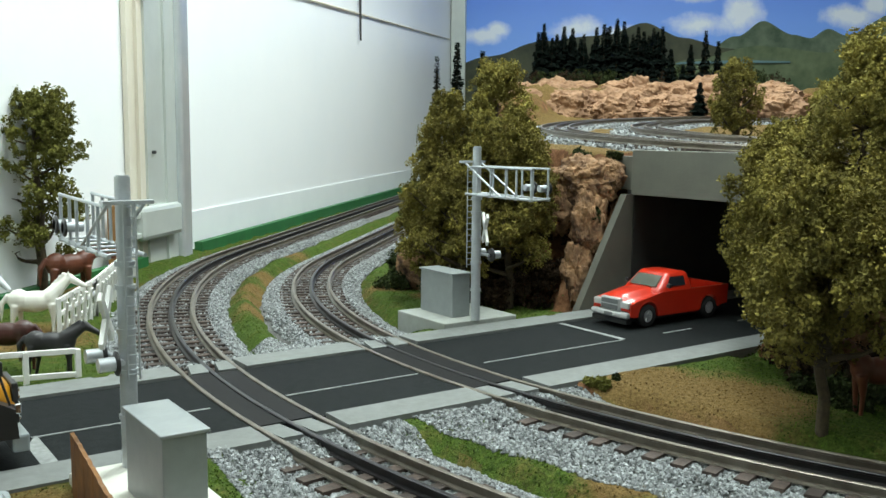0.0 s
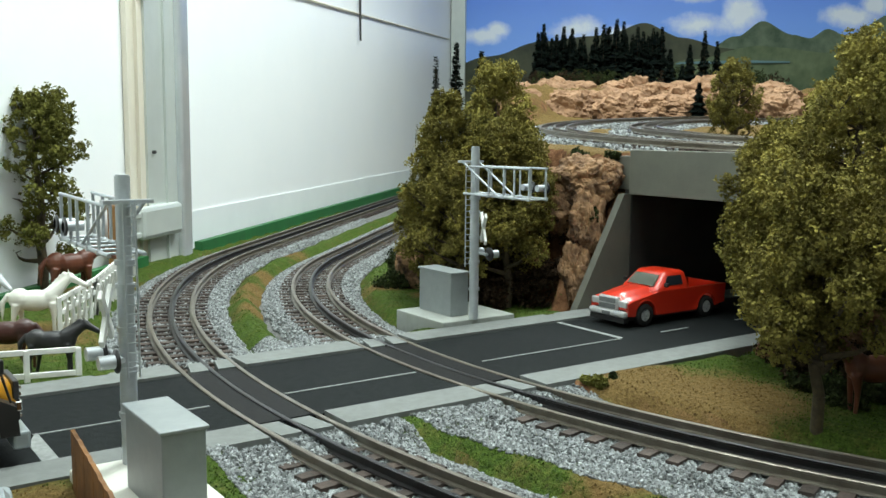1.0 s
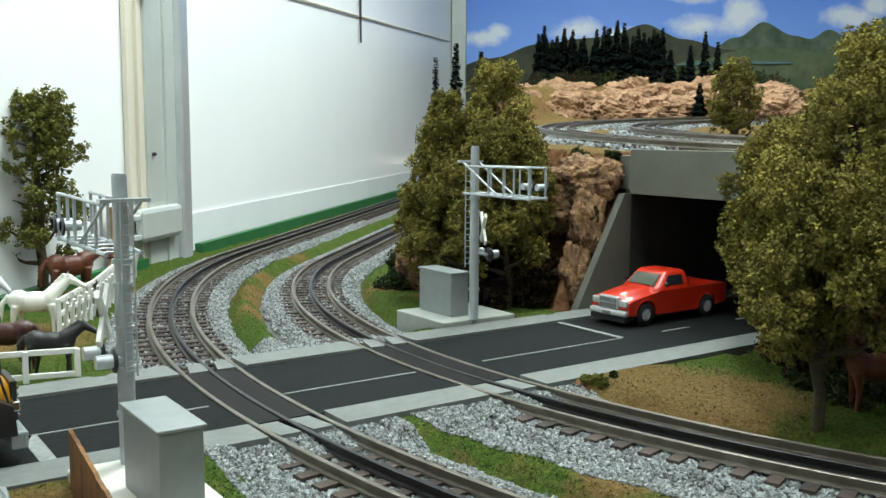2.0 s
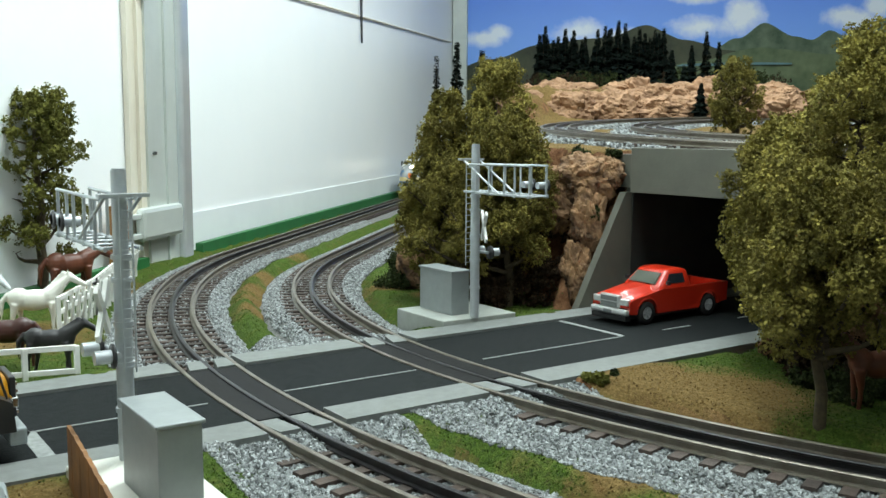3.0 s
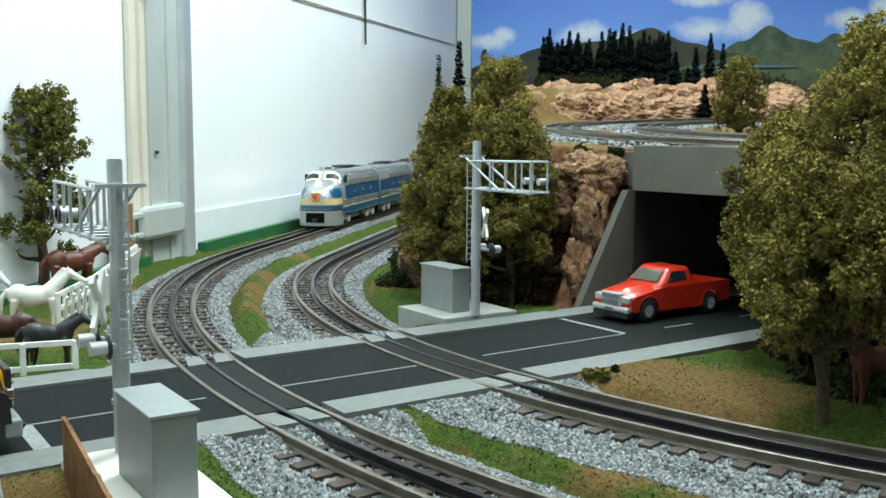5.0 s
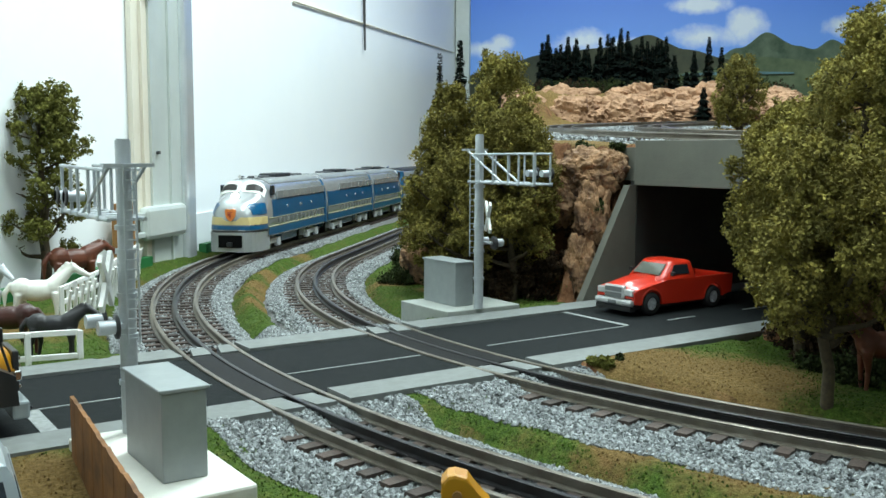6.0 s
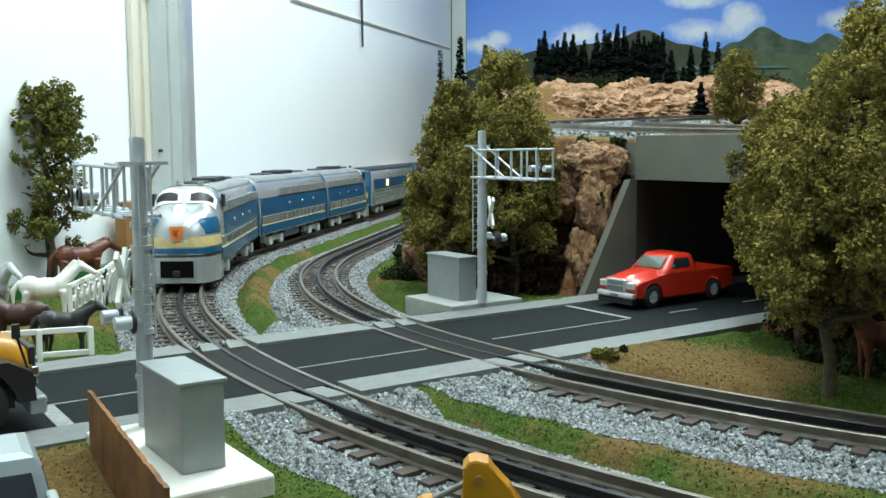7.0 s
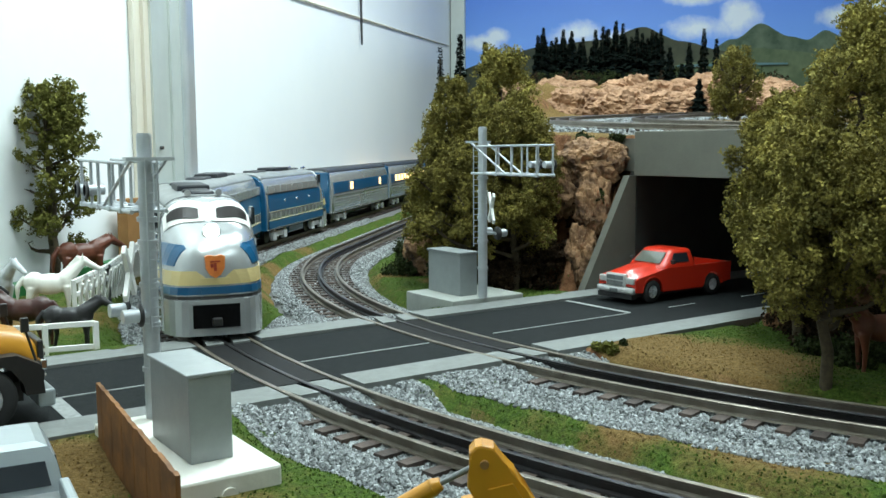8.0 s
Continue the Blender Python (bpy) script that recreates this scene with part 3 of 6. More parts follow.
def on_road(p):
    return -0.060 < p.y < 0.092


def deck_top(x, y):
    return plateau(x, y) + 0.0095


def ring_line(r):
    return lambda s: (Vector((U_C.x + r * math.cos(s / r), U_C.y + r * math.sin(s / r))), s / r + math.pi / 2)


make_track("weathered three-rail curve along the white wall", line_a, -1.25, 4.3, 0.0, tie_from=-1.0, tie_to=1.2, skip=on_road)
make_track("weathered three-rail curve round the wooded hill", line_b, -1.25, 1.2, 0.0, tie_from=-1.1, tie_to=0.8, skip=on_road)
make_track("upper three-rail curve over the road bridge", ring_line(U_R[0]), U_R[0] * 0.6, U_R[0] * 3.9, deck_top, black=False)
make_track("inner upper three-rail curve beyond the bridge", ring_line(U_R[1]), U_R[1] * 0.6, U_R[1] * 3.9, deck_top, black=False)


def ballast_bed(name, line, s0, s1, top, half=0.056, crown=0.036):
    prof = [(-half, -0.019), (-crown, -0.0085), (crown, -0.0085), (half, -0.019), (half, -0.03), (-half, -0.03)]
    sh = Shape()
    sh.loft(sweep(line, s0, s1, 0.02, 0, prof, top), smooth=False)
    return part(name, sh, M_BALLASTBED, None, "grey ballast bed under the track", "structure")


ballast_bed("track_bed_1", line_a, -1.25, 4.3, 0.0)
ballast_bed("track_bed_2", line_b, -1.25, 1.2, 0.0)
ballast_bed("track_bed_3", ring_line(U_R[0]), U_R[0] * 0.6, U_R[0] * 3.9, deck_top)
ballast_bed("track_bed_4", ring_line(U_R[1]), U_R[1] * 0.6, U_R[1] * 3.9, deck_top)


def stones(name, line, s0, s1, top, count, size, seed, inner=0.050, outer=0.050):
    """Loose ballast stones on and beside the bed."""
    rng = random.Random(seed)
    v, f = [], []
    base = [(1, 0, 0), (-1, 0, 0), (0, 1, 0), (0, -1, 0), (0, 0, 1), (0, 0, -1)]
    tri = [(0, 2, 4), (2, 1, 4), (1, 3, 4), (3, 0, 4), (2, 0, 5), (1, 2, 5), (3, 1, 5), (0, 3, 5)]
    for _ in range(count):
        s = rng.uniform(s0, s1)
        p, a = line(s)
        off = rng.uniform(-inner, outer) + 0.004 * noise.noise((s * 40, seed, 0))
        if abs(off) < 0.029 and rng.random() < (0.25 if p.y < 0 else 0.5):
            continue
        x, y = p.x - math.sin(a) * off, p.y + math.cos(a) * off
        if on_road(Vector((x, y))):
            continue
        z0 = top(x, y) if callable(top) else top
        z = z0 - 0.0080 + (0.0009 if p.y > 0.08 else 0.0) - max(0, abs(off) - 0.036) * 0.42
        if not callable(top):
            z += 0.0045 * (1 - sstep(0.0, 0.035, max(-0.072 - y, y - 0.096)))
        if not callable(top) and abs(off) > 0.036:
            z = max(z, land(x, y) - 0.0002)
        r = size * rng.uniform(0.6, 1.35)
        q = Euler((rng.uniform(0, 6), rng.uniform(0, 6), rng.uniform(0, 6))).to_matrix()
        o = len(v)
        for b in base:
            w = q @ (Vector(b) * r * rng.uniform(0.65, 1.25))
            v.append((x + w.x, y + w.y, z + w.z + r * 0.3))
        f += [(o + i, o + j, o + k) for i, j, k in tri]
    ob = new(name, raw(name, v, f, M_BALLAST))
    return tagged(ob, "loose grey and white ballast stones", "ballast", kind="stuff")


stones("ballast_stones", line_a, -0.95, -0.70, 0.0, 26000, 0.00122, 1, 0.050, 0.056)
stones("ballast_stones", line_a, -0.70, 0.5, 0.0, 36000, 0.00122, 2, 0.047, 0.050)
stones("ballast_stones", line_b, -0.95, -0.42, 0.0, 52000, 0.00125, 3, 0.040, 0.076)
stones("ballast_stones", line_b, -0.42, 0.5, 0.0, 28000, 0.00122, 4, 0.048, 0.046)
stones("ballast_stones", ring_line(U_R[0]), U_R[0] * 0.9, U_R[0] * 3.4, deck_top, 9000, 0.0022, 5)
stones("ballast_stones", ring_line(U_R[1]), U_R[1] * 0.9, U_R[1] * 3.4, deck_top, 7000, 0.0022, 6)


# ---- road ----
ROAD_N, ROAD_F = -0.0458, 0.0700
KERB = 0.026


def road():
    sh = Shape()
    sh.box(-0.95, 0.62, ROAD_N, ROAD_F, -0.012, -0.0012)
    part("road", sh, M_ASPHALT, None, "smooth dark asphalt model road", "structure")
    for name, y0, y1 in (("kerb_near", ROAD_N - KERB, ROAD_N), ("kerb_far", ROAD_F, ROAD_F + KERB)):
        cuts = []
        for line in (line_a, line_b):
            best = min((line(-k * 0.002) for k in range(0, 600)), key=lambda q: abs(q[0].y - (y0 + y1) / 2))
            cuts.append(best[0].x)
        edges = [-0.95, cuts[0] - 0.0215, cuts[0] + 0.0215, cuts[1] - 0.0215, cuts[1] + 0.0215, 0.62]
        for x0, x1 in ((edges[0], edges[1]), (edges[2], edges[3]), (edges[4], edges[5])):
            sh = Shape()
            sh.box(x0, x1, y0 + 0.0004, y1 - 0.0004, -0.014, 0.0006)
            part(name, sh, M_KERB, None, "pale grey flat concrete kerb strip", "structure")
        for c in cuts:
            for d in (-1, 1):
                sh = Shape()
                a, b = sorted((c + d * 0.0032, c + d * 0.0147))
                slant = -0.003 if y0 < 0 else 0.006
                sh.prism([(a, y0 + 0.002), (b, y0 + 0.002), (b + slant, y1 - 0.002), (a + slant, y1 - 0.002)], -0.008, -0.0002)
                part("crossing_plate", sh, M_KERB, None, "pale plate between the rails", "structure")
    for x0, x1, y0, y1 in ((-0.4066, -0.315, -0.0007, 0.0007), (-0.270, -0.180, -0.0007, 0.0007), (-0.128, 0.0, -0.0007, 0.0007), (0.0427, 0.0725, -0.001, 0.001), (0.13, 0.16, -0.001, 0.001), (-0.4105, -0.4030, ROAD_N, 0.0011), (-0.0010, 0.0030, 0.0011, ROAD_F), (-0.60, -0.56, -0.001, 0.001)):
        sh = Shape()
        sh.box(x0, x1, y0, y1, -0.0012, -0.0008)
        part("road_line", sh, M_LINE, None, "thin white painted road line", "structure")
    # black filler between the rails across the road
    for line in (line_a, line_b):
        span = [-k * 0.002 for k in range(600) if ROAD_N < line(-k * 0.002)[0].y < ROAD_F]
        for off in (-GAUGE / 4, GAUGE / 4):
            sh = Shape()
            sh.loft(sweep(line, min(span), max(span), 0.008, off, [(-0.0066, -0.006), (0.0066, -0.006), (0.0066, -0.0006), (-0.0066, -0.0006)], 0.0), smooth=False)
            part("crossing_filler", sh, M_FILLER, None, "black filler strip between the rails", "structure")


road()


# ---- bridge ----
def bridge():
    t = thing("road_underpass", Matrix(), "grey painted concrete bridge portal over the road", "bridge")
    sh = Shape()
    sh.bevelbox(0.098, 0.106, -0.105, 0.0915, 0.0965, 0.1345, 0.0006)
    part("fascia", sh, M_CONCRETE, t)
    sh = Shape()
    sh.box(0.1065, 0.62, -0.118, 0.128, 0.100, 0.1285)
    part("deck", sh, M_CONCRETE, t)
    # inner walls coloured dark for the shade under the deck
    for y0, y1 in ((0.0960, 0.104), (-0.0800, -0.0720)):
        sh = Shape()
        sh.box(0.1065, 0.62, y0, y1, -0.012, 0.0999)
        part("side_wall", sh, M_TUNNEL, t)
    # added end wall, black in place of the deep shade
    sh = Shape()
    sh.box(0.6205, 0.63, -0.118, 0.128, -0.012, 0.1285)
    part("end_wall", sh, M_BLACK, t, "closed end blackened for the tunnel shade")
    # flared wing walls that step down away from the portal
    sh = Shape()
    sh.add([(0.040, 0.0965, -0.01), (0.106, 0.0965, -0.01), (0.106, 0.0965, 0.0962), (0.098, 0.0965, 0.0962), (0.040, 0.104, -0.01), (0.106, 0.104, -0.01), (0.106, 0.104, 0.0962), (0.098, 0.104, 0.0962)], [(0, 1, 2, 3), (7, 6, 5, 4), (0, 3, 7, 4), (3, 2, 6, 7), (1, 5, 6, 2), (0, 4, 5, 1)])
    part("wing_wall", sh, M_CONCRETE, t)
    sh = Shape()
    sh.add([(0.068, -0.072, -0.01), (0.106, -0.072, -0.01), (0.106, -0.072, 0.0962), (0.098, -0.072, 0.0962), (0.066, -0.080, -0.01), (0.106, -0.080, -0.01), (0.106, -0.080, 0.0962), (0.098, -0.080, 0.0962)], [(0, 1, 2, 3), (7, 6, 5, 4), (0, 3, 7, 4), (3, 2, 6, 7), (1, 5, 6, 2), (0, 4, 5, 1)])
    part("wing_wall", sh, M_CONCRETE, t)


bridge()


# ---- trackside cabinets and signals ----
def cabinet(m, label, group="relay cabinets"):
    t = thing("relay_cabinet", m, label, "cabinet", group)
    sh = Shape()
    sh.bevelbox(-0.0085, 0.0085, -0.0222, 0.0222, 0.0, 0.0335, 0.0005)
    part("body", sh, M_BOX, t)
    sh = Shape()
    sh.bevelbox(-0.0095, 0.0095, -0.0233, 0.0233, 0.0335, 0.0350, 0.0004)
    part("lid", sh, M_BOX, t)
    return t


def pad_far():
    sh = Shape()
    sh.bevelbox(-0.092, -0.022, 0.0965, 0.163, -0.016, 0.004, 0.0007)
    tagged(part("concrete_base", sh, M_PAD), "pale grey cast base under the signal", "base")


def pad_near():
    t = thing("concrete_base", Matrix(), "cream cast base under the near cabinet", "base")
    sh = Shape()
    sh.bevelbox(-0.406, -0.3625, -0.1700, -0.0725, -0.020, 0.004, 0.0012)
    part("block", sh, M_PADNEAR, t)
    sh = Shape()
    sh.tube((-0.384, -0.1690, -0.004), (-0.384, -0.1712, -0.004), 0.0035, n=14)
    part("lug", sh, M_PADNEAR, t)


pad_far()
pad_near()
cabinet(pose(-0.0650, 0.1350, 0.004), "grey metal relay cabinet on the far base")
cabinet(pose(-0.3830, -0.1295, 0.004), "grey metal relay cabinet on the cream base")


def cantilever(m, label, height, away=1):
    """Mast with a truss arm along +y, a ladder, crossbuck blades and bell; away: side of the ladder in y."""
    t = thing("crossing_signal", m, label, "signal", "crossing signals")
    sh = Shape()
    sh.tube((0, 0, 0), (0, 0, height * 0.62), 0.0036, n=18)
    sh.tube((0, 0, height * 0.62), (0, 0, height), 0.0032, n=18)
    sh.tube((0, 0, height), (0, 0, height + 0.0006), 0.0027, n=18)
    part("mast", sh, M_SILVER, t)
    for z in (height * 0.17, height * 0.33, height * 0.47, height * 0.62, height * 0.70):
        sh = Shape()
        sh.tube((0, 0, z), (0, 0, z + 0.0020), 0.0043, n=16)
        part("collar", sh, M_SILVER, t)
    za, zb = height * 0.735, height * 0.915
    arm = 0.076
    for x in (-0.0075, 0.0075):
        sh = Shape()
        zt = za + 0.0215
        for a, b, r in (((x, 0.002, zt - 0.0008), (x, arm, zt), 0.0008), ((x, -0.004, za), (x, arm, za), 0.0010), ((x, -0.006, zb), (x, arm * 0.52, za), 0.0008)):
            sh = Shape()
            sh.tube(a, b, r, n=7)
            part("truss_chord", sh, M_SILVER, t)
        for k in (0.14, 0.36, 0.60, 0.76, 0.98):
            sh = Shape()
            sh.tube((x, arm * k, za), (x, arm * k, zt), 0.0008, n=7)
            part("truss_post", sh, M_SILVER, t)
            sh = Shape()
            sh.bevelbox(x - 0.0013, x + 0.0013, arm * k - 0.0015, arm * k + 0.0015, za - 0.0012, za + 0.0012, 0.0004)
            part("joint", sh, M_SILVER, t)
    for k in range(6):
        y = arm * (0.05 + 0.95 * k / 5)
        sh = Shape()
        sh.tube((-0.0075, y, za), (0.0075, y, za), 0.0007, n=6)
        part("walkway_bar", sh, M_SILVER, t)
    sh = Shape()
    sh.box(-0.0105, 0.0105, -0.0085, -0.0035, zb - 0.0006, zb + 0.001)
    part("cross_bar", sh, M_SILVER, t)
    # flashers out on the arm
    for y in (arm * 0.72, arm * 0.93):
        lamp = Shape()
        lamp.lathe([(0.0, 0.0), (0.0044, 0.0), (0.0044, 0.0006), (0.0026, 0.0012), (0.0026, 0.0012)], pose(-0.0105, y, za + 0.0075, 0, -90, 0), 14)
        f = part("flasher", lamp, M_BLACK, t, "black flasher disc")
        lamp = Shape()
        lamp.tube((-0.0105, y, za + 0.0075), (-0.0025, y, za + 0.0075), 0.0024, n=12)
        part("hood", lamp, M_SILVER, f)
    # crossbuck, seen from behind, and flashers low on the mast
    zc = height * 0.53
    for ang in (45, -45):
        sh = Shape()
        sh.bevelbox(-0.0010, 0.0010, -0.0150, 0.0150, -0.0022, 0.0022, 0.0003, pose(-0.0085, 0, zc, 0, 0, -27) @ pose(0, 0, 0, ang, 0, 0))
        part("crossbuck_blade", sh, M_WHITEPAINT, t, "white crossbuck blade")
    for y in (-0.0095, 0.0095):
        sh = Shape()
        sh.lathe([(0.0, 0.0), (0.0052, 0.0), (0.0052, 0.0008), (0.0022, 0.0014)], pose(-0.007, y, height * 0.385, 0, -90, 0), 16)
        f = part("flasher", sh, M_BLACK, t, "black flasher disc")
        sh = Shape()
        sh.tube((-0.008, y, height * 0.385), (-0.015, y, height * 0.385), 0.0030, n=14)
        part("hood", sh, M_SILVER, f)
    sh = Shape()
    sh.tube((-0.005, -0.010, height * 0.385), (-0.005, 0.010, height * 0.385), 0.0012, n=8)
    part("lamp_bar", sh, M_SILVER, t)
    # ladder
    for x in (-0.0025, 0.0025):
        sh = Shape()
        sh.tube((x, -0.0085, 0.040), (x, -0.0085, zb), 0.0005, n=5)
        part("ladder_rail", sh, M_SILVER, t)
    for k in range(18):
        z = 0.042 + (zb - 0.044) * k / 17
        sh = Shape()
        sh.box(-0.0025, 0.0025, -0.0088, -0.0082, z, z + 0.0006)
        part("ladder_rung", sh, M_SILVER, t)
    return t


cantilever(pose(-0.0625, 0.0975, 0.004, 0, 0, 179), "silver cantilever crossing signal by the far kerb", 0.1330)
cantilever(pose(-0.3815, -0.0794, 0.004), "silver cantilever crossing signal by the near kerb", 0.1250)


# ---- trees ----
def crown(rng, lumps, count, size):
    """Leaf scraps gathered in small tufts that cover several uneven lumps."""
    g = np.random.default_rng(rng.randrange(1 << 30))
    unit = lambda a: a / np.linalg.norm(a, axis=1, keepdims=True)
    heap = np.array(lumps)
    per = 26
    n = max(4, count // per)
    pick = g.choice(len(heap), n, p=heap[:, 3] ** 2 / (heap[:, 3] ** 2).sum())
    way = unit(g.normal(size=(n, 3)))
    reach = heap[pick, 3] * (0.45 + 0.62 * g.random(n) ** 0.6)
    core = heap[pick, :3] + way * reach[:, None] * np.stack([np.ones(n), np.ones(n), heap[pick, 4]], 1)
    girth = np.minimum(heap[pick, 3] * 0.5, g.uniform(0.0028, 0.0054, n))
    of = np.repeat(np.arange(n), per)
    m = len(of)
    out = unit(g.normal(size=(m, 3)))
    p = core[of] + out * (girth[of] * g.random(m) ** 0.4)[:, None]
    nrm = unit(out + 0.55 * g.normal(size=(m, 3)))
    a = unit(np.cross(nrm, g.normal(size=(m, 3))))
    b = np.cross(nrm, a)
    s = (size * g.uniform(0.55, 1.45, m))[:, None]
    v = np.stack([p + a * s, p + b * s * 0.7, p - a * s * 0.8 - nrm * s * 0.35, p - b * s * 0.7 - nrm * s * 0.2], 1).reshape(-1, 3)
    o = np.arange(m)[:, None] * 4
    return v, np.concatenate([o + [0, 1, 2], o + [0, 2, 3]], 0)


def broadleaf(x, y, z, h, r, label, leaf, seed, bare=0.25, count=9000, size=0.00108, lean=0.0, squash=1.15, lumps_n=64, plump=1.0, taper=0.0):
    rng = random.Random(seed)
    t = thing("tree", pose(x, y, z), label, "tree", "broadleaf trees")
    sh = Shape()
    pts = [Vector((lean * k / 6 * h + 0.004 * rng.uniform(-1, 1) * (k > 0), 0.004 * rng.uniform(-1, 1) * (k > 0), h * 0.86 * k / 6 - (0.012 if k == 0 else 0))) for k in range(7)]
    for k in range(6):
        sh.tube(pts[k], pts[k + 1], 0.0052 * (1 - 0.13 * k) * h / 0.18, 0.0052 * (1 - 0.13 * (k + 1)) * h / 0.18, n=9)
    limbs = []
    for k in range(20):
        u = bare + (0.94 - bare) * k / 19
        a = k * 2.4 + rng.uniform(-0.4, 0.4)
        p = pts[0].lerp(pts[6], u)
        reach = r * rng.uniform(0.62, 1.12) * (1.05 - 0.55 * u) * min(1.0, 0.6 + 0.1 * k) * (1 + 0.8 * taper * (0.35 - u))
        q = p + Vector((math.cos(a) * reach, math.sin(a) * reach, reach * rng.uniform(0.2, 0.7)))
        mid = p.lerp(q, 0.5) + Vector((0, 0, -0.003))
        sh.tube(p, mid, 0.0026 * (1.25 - u), 0.0017 * (1.25 - u), n=6)
        sh.tube(mid, q, 0.0017 * (1.25 - u), 0.0006, n=6)
        for _ in range(3):
            w = mid.lerp(q, rng.uniform(0.2, 0.9))
            sh.tube(w, w + Vector((rng.uniform(-1, 1), rng.uniform(-1, 1), rng.uniform(0.1, 1))) * 0.22 * r, 0.0007, 0.0003, n=5)
        limbs.append(q)
    part("trunk", sh, M_BARK, t, "brown trunk and limbs")
    lumps = [(q.x, q.y, q.z, r * rng.uniform(0.15, 0.27), 0.85 * squash) for q in limbs]
    for _ in range(lumps_n):
        u = bare + 0.08 + (0.94 - bare) * rng.random()
        wide = r * (0.35 + 0.75 * math.sin(math.pi * min(1, max(0.0, (u - bare) / (1.08 - bare))) ** 0.75)) * 0.72
        wide *= 1 + taper * (0.35 - u)
        a = rng.uniform(0, 6.28)
        k = wide * math.sqrt(rng.random())
        lumps.append((lean * u * h + math.cos(a) * k, math.sin(a) * k, u * h, plump * r * rng.uniform(0.13, 0.27) * (1 - 0.55 * taper * max(0.0, u - 0.4)), 0.95 * squash))
    v, f = crown(rng, lumps, int(count * 1.8), size)
    ob = new("crown", raw("crown", v, f, leaf))
    ob.parent = t
    return t


def conifer(x, y, z, h, r, label, seed):
    rng = random.Random(seed)
    t = thing("conifer", pose(x, y, z), label, "tree", "dark conifers")
    sh = Shape()
    sh.tube((0, 0, -0.01), (0, 0, h * 0.95), h * 0.02, h * 0.004, n=6)
    part("trunk", sh, M_BARK, t)
    v, f = [], []
    for k in range(900):
        u = rng.random() ** 1.3
        tier = 0.75 + 0.25 * math.sin(u * 40)
        rad = r * (1 - u) ** 0.85 * tier + 0.002
        a = rng.uniform(0, 6.28)
        d = Vector((math.cos(a), math.sin(a), -0.35))
        p = Vector((0, 0, h * (0.08 + 0.92 * u)))
        q = p + d * rad * rng.uniform(0.6, 1.1)
        w = Vector((-math.sin(a), math.cos(a), rng.uniform(-0.5, 0.5))) * (0.14 * r + 0.0006)
        o = len(v)
        v += [tuple(p.lerp(q, 0.25)), tuple(p.lerp(q, 0.75) + w), tuple(q), tuple(p.lerp(q, 0.75) - w)]
        f += [(o, o + 1, o + 2), (o, o + 2, o + 3)]
    ob = new("crown", raw("crown", v, f, M_CONIFER))
    ob.parent = t
    return t


# the copse beside the far signal
broadleaf(0.020, 0.160, land(0.02, 0.16), 0.150, 0.052, "olive green tree beside the rock face", M_LEAF, 11, 0.26, 34000)
broadleaf(-0.004, 0.222, land(-0.004, 0.222), 0.182, 0.048, "olive green tree with a broad low crown", M_LEAF, 12, 0.16, 32000, taper=0.8)
broadleaf(0.036, 0.280, land(0.036, 0.28), 0.140, 0.042, "olive green tree on the slope above the tracks", M_LEAF, 13, 0.15, 26000)
broadleaf(0.030, 0.190, land(0.03, 0.19), 0.204, 0.054, "tall yellow-green tree in the copse", M_LEAF2, 14, 0.34, 30000, taper=0.5)
broadleaf(-0.020, 0.180, land(-0.02, 0.18), 0.120, 0.040, "low olive tree by the cabinet", M_LEAF, 15, 0.30, 18000)
# the big trees beside the underpass
broadleaf(-0.062, -0.202, land(-0.062, -0.202), 0.124, 0.050, "olive tree with a bare lower trunk on the dirt", M_LEAF, 21, 0.37, 34000)
broadleaf(0.050, -0.092, land(0.05, -0.092), 0.138, 0.044, "olive tree beside the underpass wall", M_LEAF, 27, 0.30, 34000)
broadleaf(0.047, -0.150, land(0.047, -0.150), 0.212, 0.080, "tall yellow-green tree with bare twigs", M_LEAF2, 23, 0.24, 44000, lumps_n=46, taper=1.15)
broadleaf(0.020, -0.130, land(0.020, -0.130), 0.135, 0.046, "olive tree with a dense middle crown", M_LEAF, 26, 0.34, 30000)
broadleaf(0.130, -0.140, land(0.13, -0.14), 0.085, 0.045, "yellow-green tree on the bank above", M_LEAF, 27, 0.15, 26000)
broadleaf(0.000, -0.270, land(0.0, -0.27), 0.170, 0.064, "broad olive tree at the edge of the dirt", M_LEAF, 24, 0.30, 36000)
broadleaf(0.370, 0.200, plateau(0.37, 0.20), 0.082, 0.034, "small olive tree on the upper level", M_LEAF, 25, 0.1, 12000)
# the paddock tree
broadleaf(-0.308, 0.430, GROUND, 0.186, 0.052, "loose green tree standing in the paddock", M_LEAF3, 33, 0.22, 15000, 0.0014, lumps_n=34, plump=1.0)


def shrub(x, y, z, r, h, leaf, seed, label, count=2500):
    rng = random.Random(seed)
    lumps = [(r * rng.uniform(-0.6, 0.6), r * rng.uniform(-0.6, 0.6), h * rng.uniform(0.2, 0.75), r * rng.uniform(0.35, 0.6), h / r * 0.6) for _ in range(7)]
    v, f = crown(rng, lumps, count, 0.0012)
    ob = new("shrub", raw("shrub", v, f, leaf))
    ob.matrix_basis = pose(x, y, z)
    return tagged(ob, label, "shrub", "shrubs")


